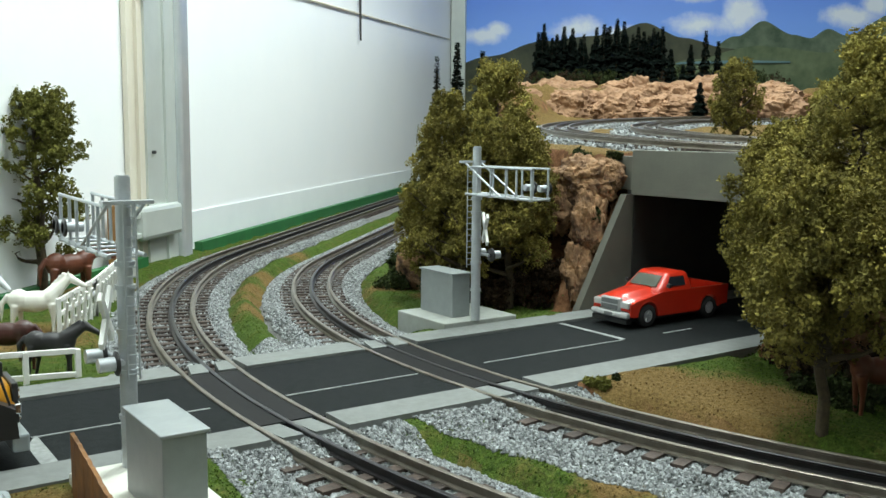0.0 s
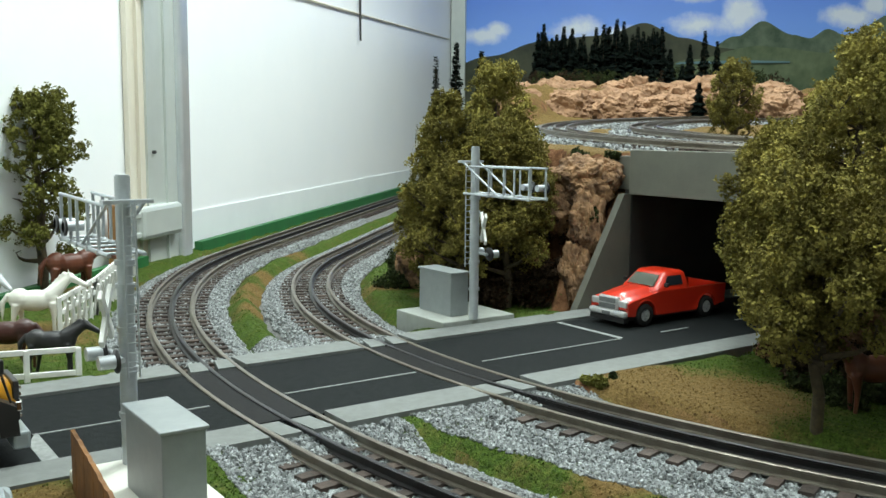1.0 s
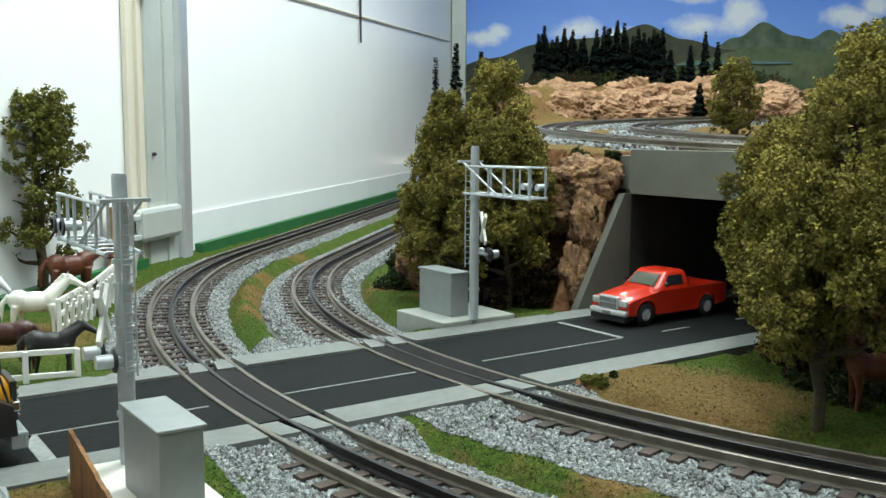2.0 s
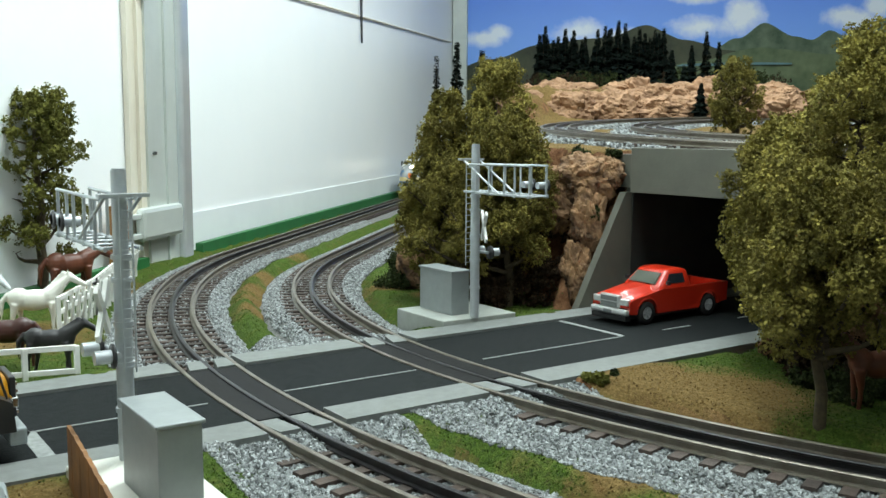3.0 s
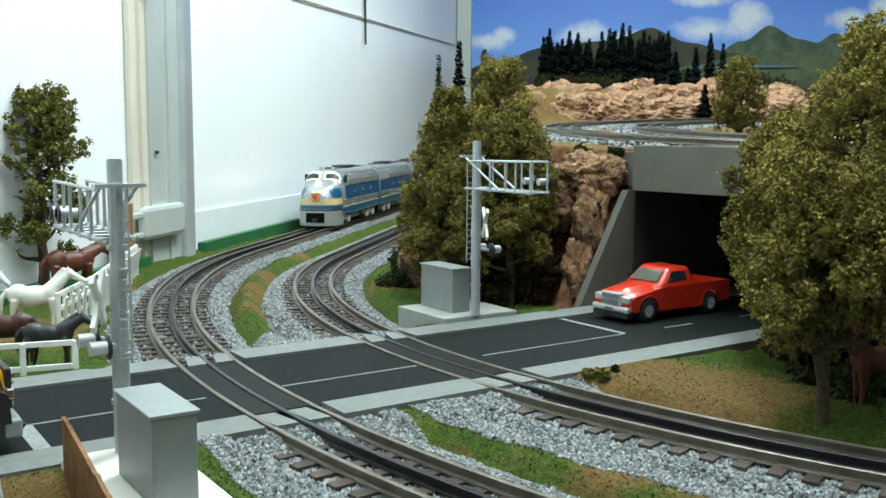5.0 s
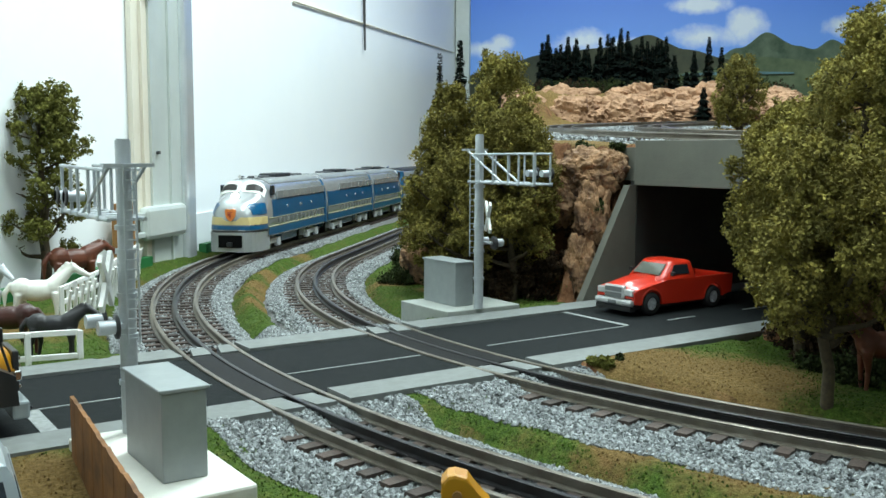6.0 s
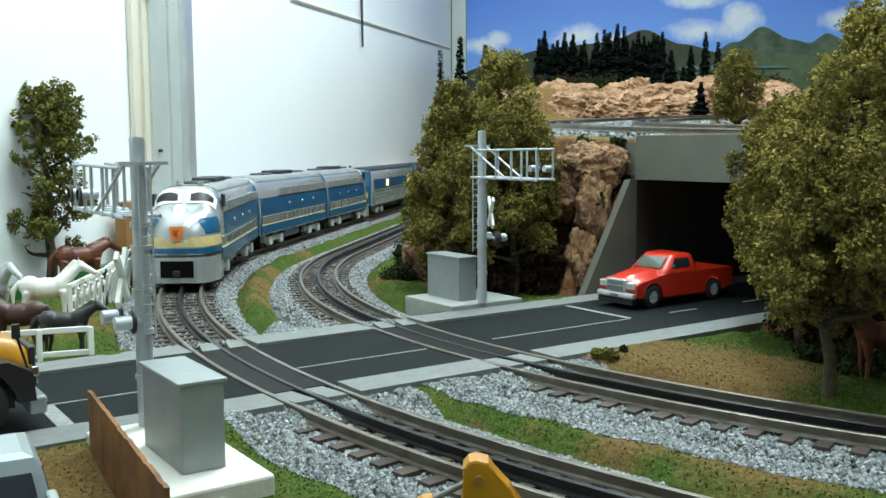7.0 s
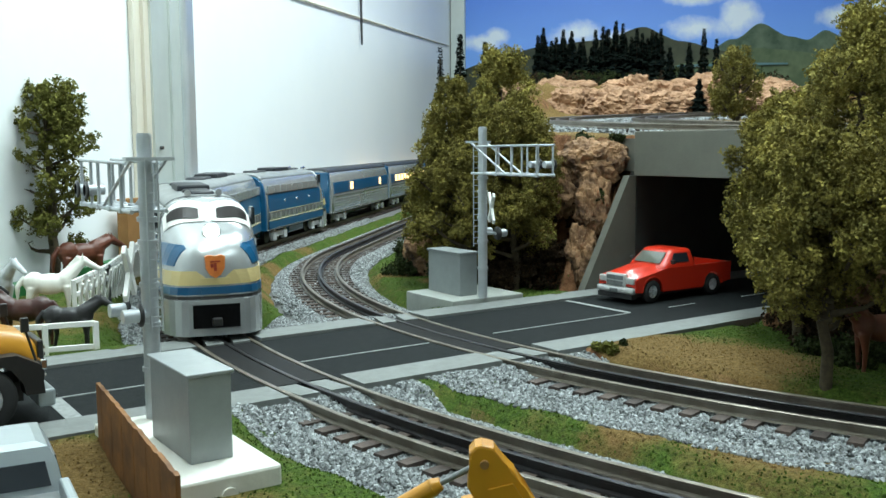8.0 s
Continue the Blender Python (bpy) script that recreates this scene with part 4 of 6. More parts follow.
# brush; dark shrubs under the underpass trees also stand in for tree shade
for k, (x, y, r, h, leaf) in enumerate([(-0.104, -0.083, 0.008, 0.008, M_LEAF3), (-0.088, -0.081, 0.004, 0.005, M_BUSH), (0.012, 0.265, 0.026, 0.030, M_BUSH), (0.000, 0.300, 0.020, 0.020, M_BUSH), (0.030, 0.330, 0.030, 0.035, M_BUSH), (0.055, 0.135, 0.020, 0.030, M_DRYBRUSH), (0.035, 0.150, 0.022, 0.045, M_DRYBRUSH), (0.015, 0.185, 0.024, 0.040, M_DRYBRUSH), (0.000, 0.215, 0.022, 0.035, M_DRYBRUSH), (0.045, 0.190, 0.030, 0.070, M_DRYBRUSH), (0.030, 0.240, 0.030, 0.060, M_DRYBRUSH), (0.030, -0.130, 0.024, 0.025, M_DRYBRUSH), (0.055, -0.120, 0.022, 0.045, M_DRYBRUSH), (0.045, -0.170, 0.026, 0.040, M_DRYBRUSH), (0.030, -0.200, 0.024, 0.030, M_BUSH), (0.065, -0.200, 0.028, 0.050, M_DRYBRUSH), (0.050, -0.235, 0.026, 0.035, M_BUSH), (0.082, -0.100, 0.018, 0.060, M_DRYBRUSH), (0.005, -0.160, 0.018, 0.014, M_BUSH), (0.015, -0.185, 0.022, 0.018, M_BUSH), (-0.010, -0.185, 0.014, 0.008, M_BUSH), (0.060, 0.165, 0.024, 0.060, M_DRYBRUSH), (0.050, 0.225, 0.030, 0.080, M_DRYBRUSH), (0.010, 0.160, 0.018, 0.026, M_DRYBRUSH)]):
    shrub(x, y, land(x, y) - 0.002, r, h, leaf, 300 + k, "dark dry brush on the bank" if leaf is M_DRYBRUSH else "small green shrub on the ground", 900 + int(r * 120000))
shrub(0.092, 0.150, 0.118, 0.012, 0.016, M_BUSH, 331, "dark green shrub on top of the rock face", 2000)
shrub(0.105, 0.120, 0.122, 0.009, 0.012, M_BUSH, 332, "dark green shrub on top of the rock face", 1500)
shrub(0.078, 0.112, 0.070, 0.009, 0.017, M_BUSH, 333, "dark green shrub in a crack of the rock", 1800)


def outcrop(x, y, z, sx, sy, sz, seed, label, plaster=None):
    """A broken rock: a ball cut into facets and roughened."""
    bm = bmesh.new()
    bmesh.ops.create_icosphere(bm, subdivisions=5, radius=1.0)
    for v in bm.verts:
        d = v.co.normalized()
        cell = noise.cell_vector((d.x * 2.2 + seed, d.y * 2.2, d.z * 3.2))
        k = 0.80 + 0.22 * noise.noise(d * 1.7 + Vector((seed * 3.1, 0, 0))) + 0.14 * cell.x + 0.10 * noise.noise(d * 6 + Vector((seed, 1, 0))) + 0.05 * noise.noise(d * 15)
        v.co = Vector((d.x * sx, d.y * sy, d.z * sz)) * k
    me = bpy.data.meshes.new("rock_outcrop")
    bm.to_mesh(me)
    bm.free()
    me.materials.append(plaster or M_ROCK)
    ob = new("rock_outcrop", me)
    ob.matrix_basis = pose(x, y, z, 0, 0, 25)
    return tagged(ob, label, "rock", "rocks of the bank")


for k, (x, y, z, a, b, c) in enumerate([(0.085, 0.135, 0.105, 0.022, 0.030, 0.026), (0.078, 0.122, 0.070, 0.018, 0.018, 0.034), (0.066, 0.122, 0.026, 0.017, 0.016, 0.034), (0.070, 0.160, 0.088, 0.022, 0.026, 0.034), (0.098, 0.114, 0.112, 0.012, 0.014, 0.016), (0.062, 0.195, 0.070, 0.026, 0.030, 0.040), (0.010, 0.290, 0.020, 0.018, 0.022, 0.030), (0.072, -0.165, 0.030, 0.030, 0.050, 0.034), (0.080, -0.110, 0.050, 0.020, 0.028, 0.040), (0.080, -0.230, 0.040, 0.035, 0.045, 0.045)]):
    outcrop(x, y, z, a, b, c, k + 1, "brown and ochre painted plaster rock")


def far_conifers():
    rng = random.Random(5)
    eye = Vector((-0.5, -0.482))
    for k in range(42):
        az = radians(39.8 + 7.9 * k / 41 + rng.uniform(-0.15, 0.15))
        d = rng.uniform(2.35, 2.6)
        p = eye + d * Vector((math.sin(az), math.cos(az)))
        conifer(p.x, p.y, land(p.x, p.y) - 0.01, rng.uniform(0.14, 0.19), 0.034, "dark conifer on the far ridge", 100 + k)
    for az, d, top in ((34.6, 1.00, 0.226), (35.8, 1.03, 0.243), (37.3, 1.02, 0.233)):
        a = radians(az)
        p = eye + d * Vector((math.sin(a), math.cos(a)))
        conifer(p.x, p.y, land(p.x, p.y), top - land(p.x, p.y), 0.017, "slim dark conifer behind the copse", 260 + int(az))
    for az, d, h in ((47.2, 1.90, 0.055), (48.2, 1.90, 0.085), (49.3, 2.0, 0.10), (50.1, 1.9, 0.135), (50.8, 1.9, 0.13), (49.9, 1.72, 0.075), (48.9, 2.0, 0.06)):
        a = radians(az)
        p = eye + d * Vector((math.sin(a), math.cos(a)))
        conifer(p.x, p.y, land(p.x, p.y) - 0.006, h, 0.022, "dark conifer on the brown hillside", 200 + int(az * 10))


far_conifers()


def ridge_rocks():
    """Plaster rock faces and brush along the foot of the far ridge."""
    rng = random.Random(8)
    eye = Vector((-0.5, -0.482))
    for k in range(26):
        az = radians(39.5 + 15.0 * k / 25 + rng.uniform(-0.3, 0.3))
        d = (1.72 if k % 2 else 1.86) + 0.07 * rng.random()
        p = eye + d * Vector((math.sin(az), math.cos(az)))
        outcrop(p.x, p.y, plateau(p.x, p.y) + (0.012 if k % 2 else 0.030) + 0.012 * rng.random(), 0.060, 0.055, 0.030 + 0.018 * rng.random(), 20 + k, "pinkish brown plaster rock on the far ridge", M_RIDGE)
    for k in range(22):
        az = radians(40.0 + 14.0 * k / 21 + rng.uniform(-0.3, 0.3))
        d = 2.10 + 0.12 * rng.random()
        p = eye + d * Vector((math.sin(az), math.cos(az)))
        shrub(p.x, p.y, land(p.x, p.y) - 0.005, 0.035, 0.055, M_BUSH if k % 3 else M_DRYBRUSH, 500 + k, "dark olive brush on the far ridge", 2200)


ridge_rocks()


# ---- vehicles ----
def wheel(parent, x, y, z, r, w, rim=M_RIM, side=-1):
    """A tyre with its rim, axle along y."""
    t = Shape()
    t.lathe([(r * 0.54, -w / 2), (r * 0.93, -w / 2), (r, -w * 0.32), (r, w * 0.32), (r * 0.93, w / 2), (r * 0.54, w / 2)], pose(x, y, z, 90, 0, 0), 22)
    tyre = part("wheel", t, M_TYRE, parent, "black rubber tyre")
    d = Shape()
    f = side * w * 0.45
    d.lathe([(0.0, 0.5 * f), (r * 0.16, 0.95 * f), (r * 0.2, 0.5 * f), (r * 0.44, 0.55 * f), (r * 0.49, f), (r * 0.55, f), (r * 0.55, -f)], Matrix.Translation((x, y, z)) @ pose(0, 0, 0, -90, 0, 0), 20)
    for k in range(6):
        a = k * math.pi / 3
        c, s = math.cos(a), math.sin(a)
        d.tube((x + c * r * 0.15, y + side * w * 0.40, z + s * r * 0.15), (x + c * r * 0.48, y + side * w * 0.40, z + s * r * 0.48), r * 0.07, n=6)
    part("rim", d, rim, tyre, "bright metal rim")
    return tyre


def arc_pts(x, r, z, n=8):
    return [(x + r * math.cos(math.pi - math.pi * k / n), z + r * math.sin(math.pi - math.pi * k / n)) for k in range(n + 1)]


def pickup():
    """Red pickup facing -x, 0.122 long."""
    t = thing("pickup_truck", pose(0.0255, 0.0415, -0.0012) @ Matrix.Diagonal((0.95, 0.95, 0.93, 1)), "glossy red toy pickup truck leaving the underpass", "truck")
    hw, wr = 0.0212, 0.0097
    xf, xr = 0.0238, 0.0992
    side = [(0.0035, 0.0105)] + [(xf - 0.0125, 0.0095)] + arc_pts(xf, 0.0120, 0.0100)[1:-1] + [(xf + 0.0125, 0.0085), (xr - 0.0125, 0.0085)] + arc_pts(xr, 0.0120, 0.0100)[1:-1] + [(xr + 0.0125, 0.0105), (0.1225, 0.0120), (0.1235, 0.0285), (0.0750, 0.0285), (0.0410, 0.0285), (0.0230, 0.0250), (0.0080, 0.0222), (0.0035, 0.0205)]
    for y0, y1 in ((-hw, -hw + 0.0030), (hw - 0.0030, hw)):
        sh = Shape()
        sh.prism(side, y0, y1, "y")
        part("side_panel", sh, M_RED, t)
    sh = Shape()
    rings = []
    for x, z, w in ((0.0030, 0.0222, 0.0140), (0.0042, 0.0250, 0.0150), (0.0070, 0.0268, 0.0158), (0.0140, 0.0284, 0.0165), (0.0250, 0.0300, 0.0172), (0.0400, 0.0315, 0.0180)):
        rings.append([(x, -hw + 0.002, 0.0150), (x, -hw + 0.0008, z - 0.0062), (x, -w * 0.98, z - 0.0044), (x, -w * 0.74, z - 0.0036), (x, -w * 0.60, z - 0.0006), (x, -w * 0.3, z + 0.0002), (x, w * 0.3, z + 0.0002), (x, w * 0.60, z - 0.0006), (x, w * 0.74, z - 0.0036), (x, w * 0.98, z - 0.0044), (x, hw - 0.0008, z - 0.0062), (x, hw - 0.002, 0.0150)])
    sh.loft(rings)
    part("hood", sh, M_RED, t)
    # arch lips
    for x in (xf, xr):
        for y in (-1, 1):
            sh = Shape()
            lip = arc_pts(x, 0.0122, 0.0100, 12)
            for (xa, za), (xb, zb) in zip(lip[:-1], lip[1:]):
                sh.tube((xa, y * (hw - 0.0006), za), (xb, y * (hw - 0.0006), zb), 0.0011, n=7)
            part("arch_lip", sh, M_RED, t)
    # rounded cab with its glass let in
    sh = Shape()
    rings = []
    for x0, x1, w, z in ((0.0362, 0.0775, 0.0206, 0.0270), (0.0372, 0.0774, 0.0204, 0.0300), (0.0392, 0.0771, 0.0198, 0.0318), (0.0484, 0.0752, 0.0172, 0.0408), (0.0498, 0.0744, 0.0163, 0.0424), (0.0520, 0.0728, 0.0148, 0.0434), (0.0560, 0.0690, 0.0110, 0.0438)):
        c = 0.0026
        rings.append([(x0, -w + 2.2 * c, z), (x0 + 0.3 * c, -w + 0.8 * c, z), (x0 + 1.4 * c, -w, z), (x1 - c, -w, z), (x1 - 0.3 * c, -w + 0.3 * c, z), (x1, -w + c, z), (x1, w - c, z), (x1 - 0.3 * c, w - 0.3 * c, z), (x1 - c, w, z), (x0 + 1.4 * c, w, z), (x0 + 0.3 * c, w - 0.8 * c, z), (x0, w - 2.2 * c, z)])
    sh.loft(rings)
    part("cab", sh, M_RED, t)
    sh = Shape()
    sh.loft([[(0.0388, -0.0150, 0.0320), (0.0388, 0.0150, 0.0320), (0.0476, 0.0132, 0.0406), (0.0476, -0.0132, 0.0406)], [(0.0378, -0.0146, 0.0322), (0.0378, 0.0146, 0.0322), (0.0468, 0.0128, 0.0408), (0.0468, -0.0128, 0.0408)]][::-1], smooth=False)
    part("windscreen", sh, M_WINDSHIELD, t, "windscreen tinted pale grey-green for its reflection")
    for y in (-1, 1):
        low, high = y * 0.0201, y * 0.0178
        pts = [(0.0468, low, 0.0322), (0.0690, low, 0.0322), (0.0684, high, 0.0400), (0.0520, high, 0.0400)]
        sh = Shape()
        sh.loft([[(a, b * 0.95, c) for a, b, c in pts], pts], smooth=False)
        part("side_window", sh, M_GLASS, t, "dark side window")
        sh = Shape()
        sh.bevelbox(0.0440, 0.0466, y * 0.0232 - 0.002, y * 0.0232 + 0.002, 0.0318, 0.0352, 0.0006)
        part("mirror", sh, M_BLACK, t, "black door mirror")
    sh = Shape()
    sh.box(0.0765, 0.1205, -hw + 0.003, hw - 0.003, 0.0150, 0.0170)
    sh.box(0.0765, 0.0780, -hw + 0.003, hw - 0.003, 0.0150, 0.0288)
    sh.box(0.1205, 0.1230, -hw + 0.003, hw - 0.003, 0.0120, 0.0285)
    part("bed", sh, M_RED, t)
    sh = Shape()
    sh.box(0.006, 0.120, -0.0175, 0.0175, 0.0055, 0.0155)
    part("chassis", sh, M_BLACK, t, "black underside")
    # front end
    sh = Shape()
    sh.bevelbox(0.0008, 0.0052, -0.0108, 0.0108, 0.0143, 0.0252, 0.0012)
    g = part("grille", sh, M_BRIGHT, t, "chrome grille surround")
    for y0, z0 in ((-0.0085, 0.0150), (0.0006, 0.0150), (-0.0085, 0.0198), (0.0006, 0.0198)):
        sh = Shape()
        sh.box(0.0002, 0.0012, y0 - 0.0005, y0 + 0.0084, z0 + 0.0003, z0 + 0.0040)
        part("grille_opening", sh, M_ROOFLIGHT, g, "grey mesh")
    for y in (-1, 1):
        sh = Shape()
        sh.bevelbox(0.0020, 0.0062, y * 0.0150 - 0.0050, y * 0.0150 + 0.0050, 0.0170, 0.0225, 0.0010)
        part("headlight", sh, M_BRIGHT, t, "clear headlight")
    sh = Shape()
    sh.bevelbox(-0.0006, 0.0045, -0.0208, 0.0208, 0.0088, 0.0142, 0.0018)
    part("front_bumper", sh, M_BRIGHT, t, "chrome front bumper")
    sh = Shape()
    sh.box(0.0005, 0.006, -0.0195, 0.0195, 0.0045, 0.0084)
    part("air_dam", sh, M_BLACK, t, "black air dam")
    sh = Shape()
    sh.bevelbox(-0.0011, -0.0003, -0.0045, 0.0045, 0.0098, 0.0128, 0.0003)
    part("number_plate", sh, M_ROOFLIGHT, t, "blank pale plate")
    for x in (xf, xr):
        for y in (-1, 1):
            wheel(t, x, y * 0.0178, wr, wr, 0.0070, side=y)
    return t


pickup()


def work_truck():
    """Yellow and black bonneted truck facing +x; its front stands at the stop line."""
    t = thing("work_truck", pose(-0.4165, -0.0215, -0.0012), "yellow and black toy truck waiting at the stop line", "truck")
    sh = Shape()
    rings = []
    for x, z, w in ((-0.075, 0.0485, 0.0185), (-0.045, 0.0478, 0.0180), (-0.022, 0.0455, 0.0170), (-0.010, 0.0420, 0.0155), (-0.0035, 0.0360, 0.0140)):
        rings.append([(x, -w, 0.0270), (x, -w, z - 0.008), (x, -w * 0.75, z - 0.0012), (x, -w * 0.25, z), (x, w * 0.25, z), (x, w * 0.75, z - 0.0012), (x, w, z - 0.008), (x, w, 0.0270)])
    sh.loft(rings)
    h = part("hood", sh, M_YELLOW, t)
    for y in (-1, 1):
        sh = Shape()
        sh.bevelbox(-0.034, -0.024, y * 0.0172 - 0.0006, y * 0.0172 + 0.0014 * y + 0.0006, 0.0385, 0.0415, 0.0003)
        part("vent", sh, M_BLACK, h, "black hood vent")
    sh = Shape()
    sh.bevelbox(-0.140, -0.076, -0.0210, 0.0210, 0.020, 0.072, 0.003)
    part("cab", sh, M_YELLOW, t)
    sh = Shape()
    sh.bevelbox(-0.0775, -0.0745, -0.0180, 0.0180, 0.050, 0.068, 0.001)
    part("windscreen", sh, M_GLASS, t, "dark windscreen")
    for y in (-1, 1):
        sh = Shape()
        pts = [(-0.052, 0.014), (-0.050, 0.026), (-0.040, 0.0335), (-0.014, 0.0335), (-0.004, 0.028), (-0.003, 0.015), (-0.011, 0.015)] + [(-0.0285 + 0.0175 * math.cos(a), 0.015 + 0.0165 * math.sin(a)) for a in (0.3, 0.8, 1.3, 1.8, 2.3, 2.8)]
        sh.prism(pts, min(y * 0.0135, y * 0.0245), max(y * 0.0135, y * 0.0245), "y")
        part("fender", sh, M_BLACK, t, "black front fender")
        sh = Shape()
        sh.bevelbox(-0.0042, -0.0012, y * 0.0190 - 0.0036, y * 0.0190 + 0.0036, 0.0255, 0.0300, 0.0006)
        part("headlight", sh, M_CHROME, t, "clear headlight")
        sh = Shape()
        sh.tube((-0.006, y * 0.0225, 0.030), (-0.010, y * 0.0235, 0.0445), 0.0006, n=6)
        sh.bevelbox(-0.0120, -0.0085, y * 0.0235 - 0.0012, y * 0.0235 + 0.0012, 0.0435, 0.0500, 0.0005)
        part("mirror_stalk", sh, M_BLACK, t, "black mirror stalk")
    sh = Shape()
    sh.bevelbox(-0.0032, -0.0004, -0.0125, 0.0125, 0.0185, 0.0370, 0.0006)
    g = part("grille", sh, M_BLACK, t, "black grille")
    for k in range(5):
        sh = Shape()
        sh.box(-0.0005, 0.0004, -0.0115, 0.0115, 0.0200 + 0.0032 * k, 0.0212 + 0.0032 * k)
        part("bar", sh, M_CHROME, g)
    sh = Shape()
    sh.bevelbox(-0.0060, 0.0015, -0.0240, 0.0240, 0.0085, 0.0165, 0.0012)
    part("front_bumper", sh, M_CARSILVER, t, "silver front bumper")
    for y in (-0.012, 0.012):
        sh = Shape()
        sh.tube((0.0015, y, 0.0075), (0.0040, y, 0.0110), 0.0011, n=8)
        part("tow_hook", sh, M_BLACK, t)
    sh = Shape()
    sh.box(-0.190, -0.010, -0.0125, 0.0125, 0.0100, 0.0190)
    part("chassis", sh, M_BLACK, t, "black frame")
    sh = Shape()
    sh.bevelbox(-0.200, -0.143, -0.0235, 0.0235, 0.022, 0.060, 0.002)
    part("body", sh, M_YELLOW, t)
    for x in (-0.0285, -0.165):
        for y in (-1, 1):
            wheel(t, x, y * 0.0190, 0.0145, 0.0145, 0.0100, side=y)
    return t


work_truck()


def silver_car():
    t = thing("pickup_truck", pose(-0.4640, -0.1800, -0.0045, 0, 0, 84), "silver toy pickup parked on the dirt", "truck")
    sh = Shape()
    sh.bevelbox(-0.050, 0.060, -0.0200, 0.0200, 0.0080, 0.0245, 0.0022)
    part("body", sh, M_CARSILVER, t)
    sh = Shape()
    rows = []
    for x0, x1, w, z in ((-0.014, 0.030, 0.0186, 0.0245), (-0.011, 0.024, 0.0172, 0.0330), (-0.009, 0.020, 0.0150, 0.0375), (-0.006, 0.016, 0.0120, 0.0388)):
        rows.append([(x0, -w, z), (x1, -w, z), (x1, w, z), (x0, w, z)])
    sh.loft(rows, smooth=False)
    part("cab", sh, M_CARSILVER, t)
    for y in (-1, 1):
        sh = Shape()
        sh.add([(-0.008, y * 0.0188, 0.0262), (0.021, y * 0.0188, 0.0262), (0.017, y * 0.0174, 0.0335), (-0.006, y * 0.0174, 0.0335), (-0.008, y * 0.0178, 0.0262), (0.021, y * 0.0178, 0.0262), (0.017, y * 0.0164, 0.0335), (-0.006, y * 0.0164, 0.0335)], [(0, 1, 2, 3), (4, 5, 6, 7), (0, 1, 5, 4), (1, 2, 6, 5), (2, 3, 7, 6), (3, 0, 4, 7)])
        part("side_window", sh, M_GLASS, t, "dark side window")
    sh = Shape()
    sh.add([(0.0290, -0.0165, 0.0262), (0.0290, 0.0165, 0.0262), (0.0235, 0.0150, 0.0340), (0.0235, -0.0150, 0.0340), (0.0270, -0.0165, 0.0262), (0.0270, 0.0165, 0.0262), (0.0215, 0.0150, 0.0340), (0.0215, -0.0150, 0.0340)], [(0, 1, 2, 3), (4, 5, 6, 7), (0, 1, 5, 4), (1, 2, 6, 5), (2, 3, 7, 6), (3, 0, 4, 7)])
    part("windscreen", sh, M_GLASS, t, "dark windscreen")
    sh = Shape()
    sh.add([(-0.0138, -0.0150, 0.0265), (-0.0138, 0.0150, 0.0265), (-0.0112, 0.0138, 0.0335), (-0.0112, -0.0138, 0.0335), (-0.0120, -0.0150, 0.0265), (-0.0120, 0.0150, 0.0265), (-0.0094, 0.0138, 0.0335), (-0.0094, -0.0138, 0.0335)], [(0, 1, 2, 3), (4, 5, 6, 7), (0, 1, 5, 4), (1, 2, 6, 5), (2, 3, 7, 6), (3, 0, 4, 7)])
    part("rear_window", sh, M_GLASS, t, "dark rear window")
    sh = Shape()
    sh.box(-0.047, -0.016, -0.0165, 0.0165, 0.0246, 0.0252)
    part("bed_floor", sh, M_ROOFLIGHT, t, "grey bed floor")
    for y0, y1 in ((-0.0200, -0.0168), (0.0168, 0.0200)):
        sh = Shape()
        sh.bevelbox(-0.0495, -0.0150, y0, y1, 0.0235, 0.0290, 0.0008)
        part("bed_side", sh, M_CARSILVER, t)
    for x in (-0.033, 0.040):
        for y in (-1, 1):
            wheel(t, x, y * 0.0170, 0.0082, 0.0082, 0.0065, side=y)
    sh = Shape()
    sh.bevelbox(0.0585, 0.0625, -0.0195, 0.0195, 0.0095, 0.0140, 0.001)
    part("front_bumper", sh, M_CHROME, t, "chrome bumper")


silver_car()


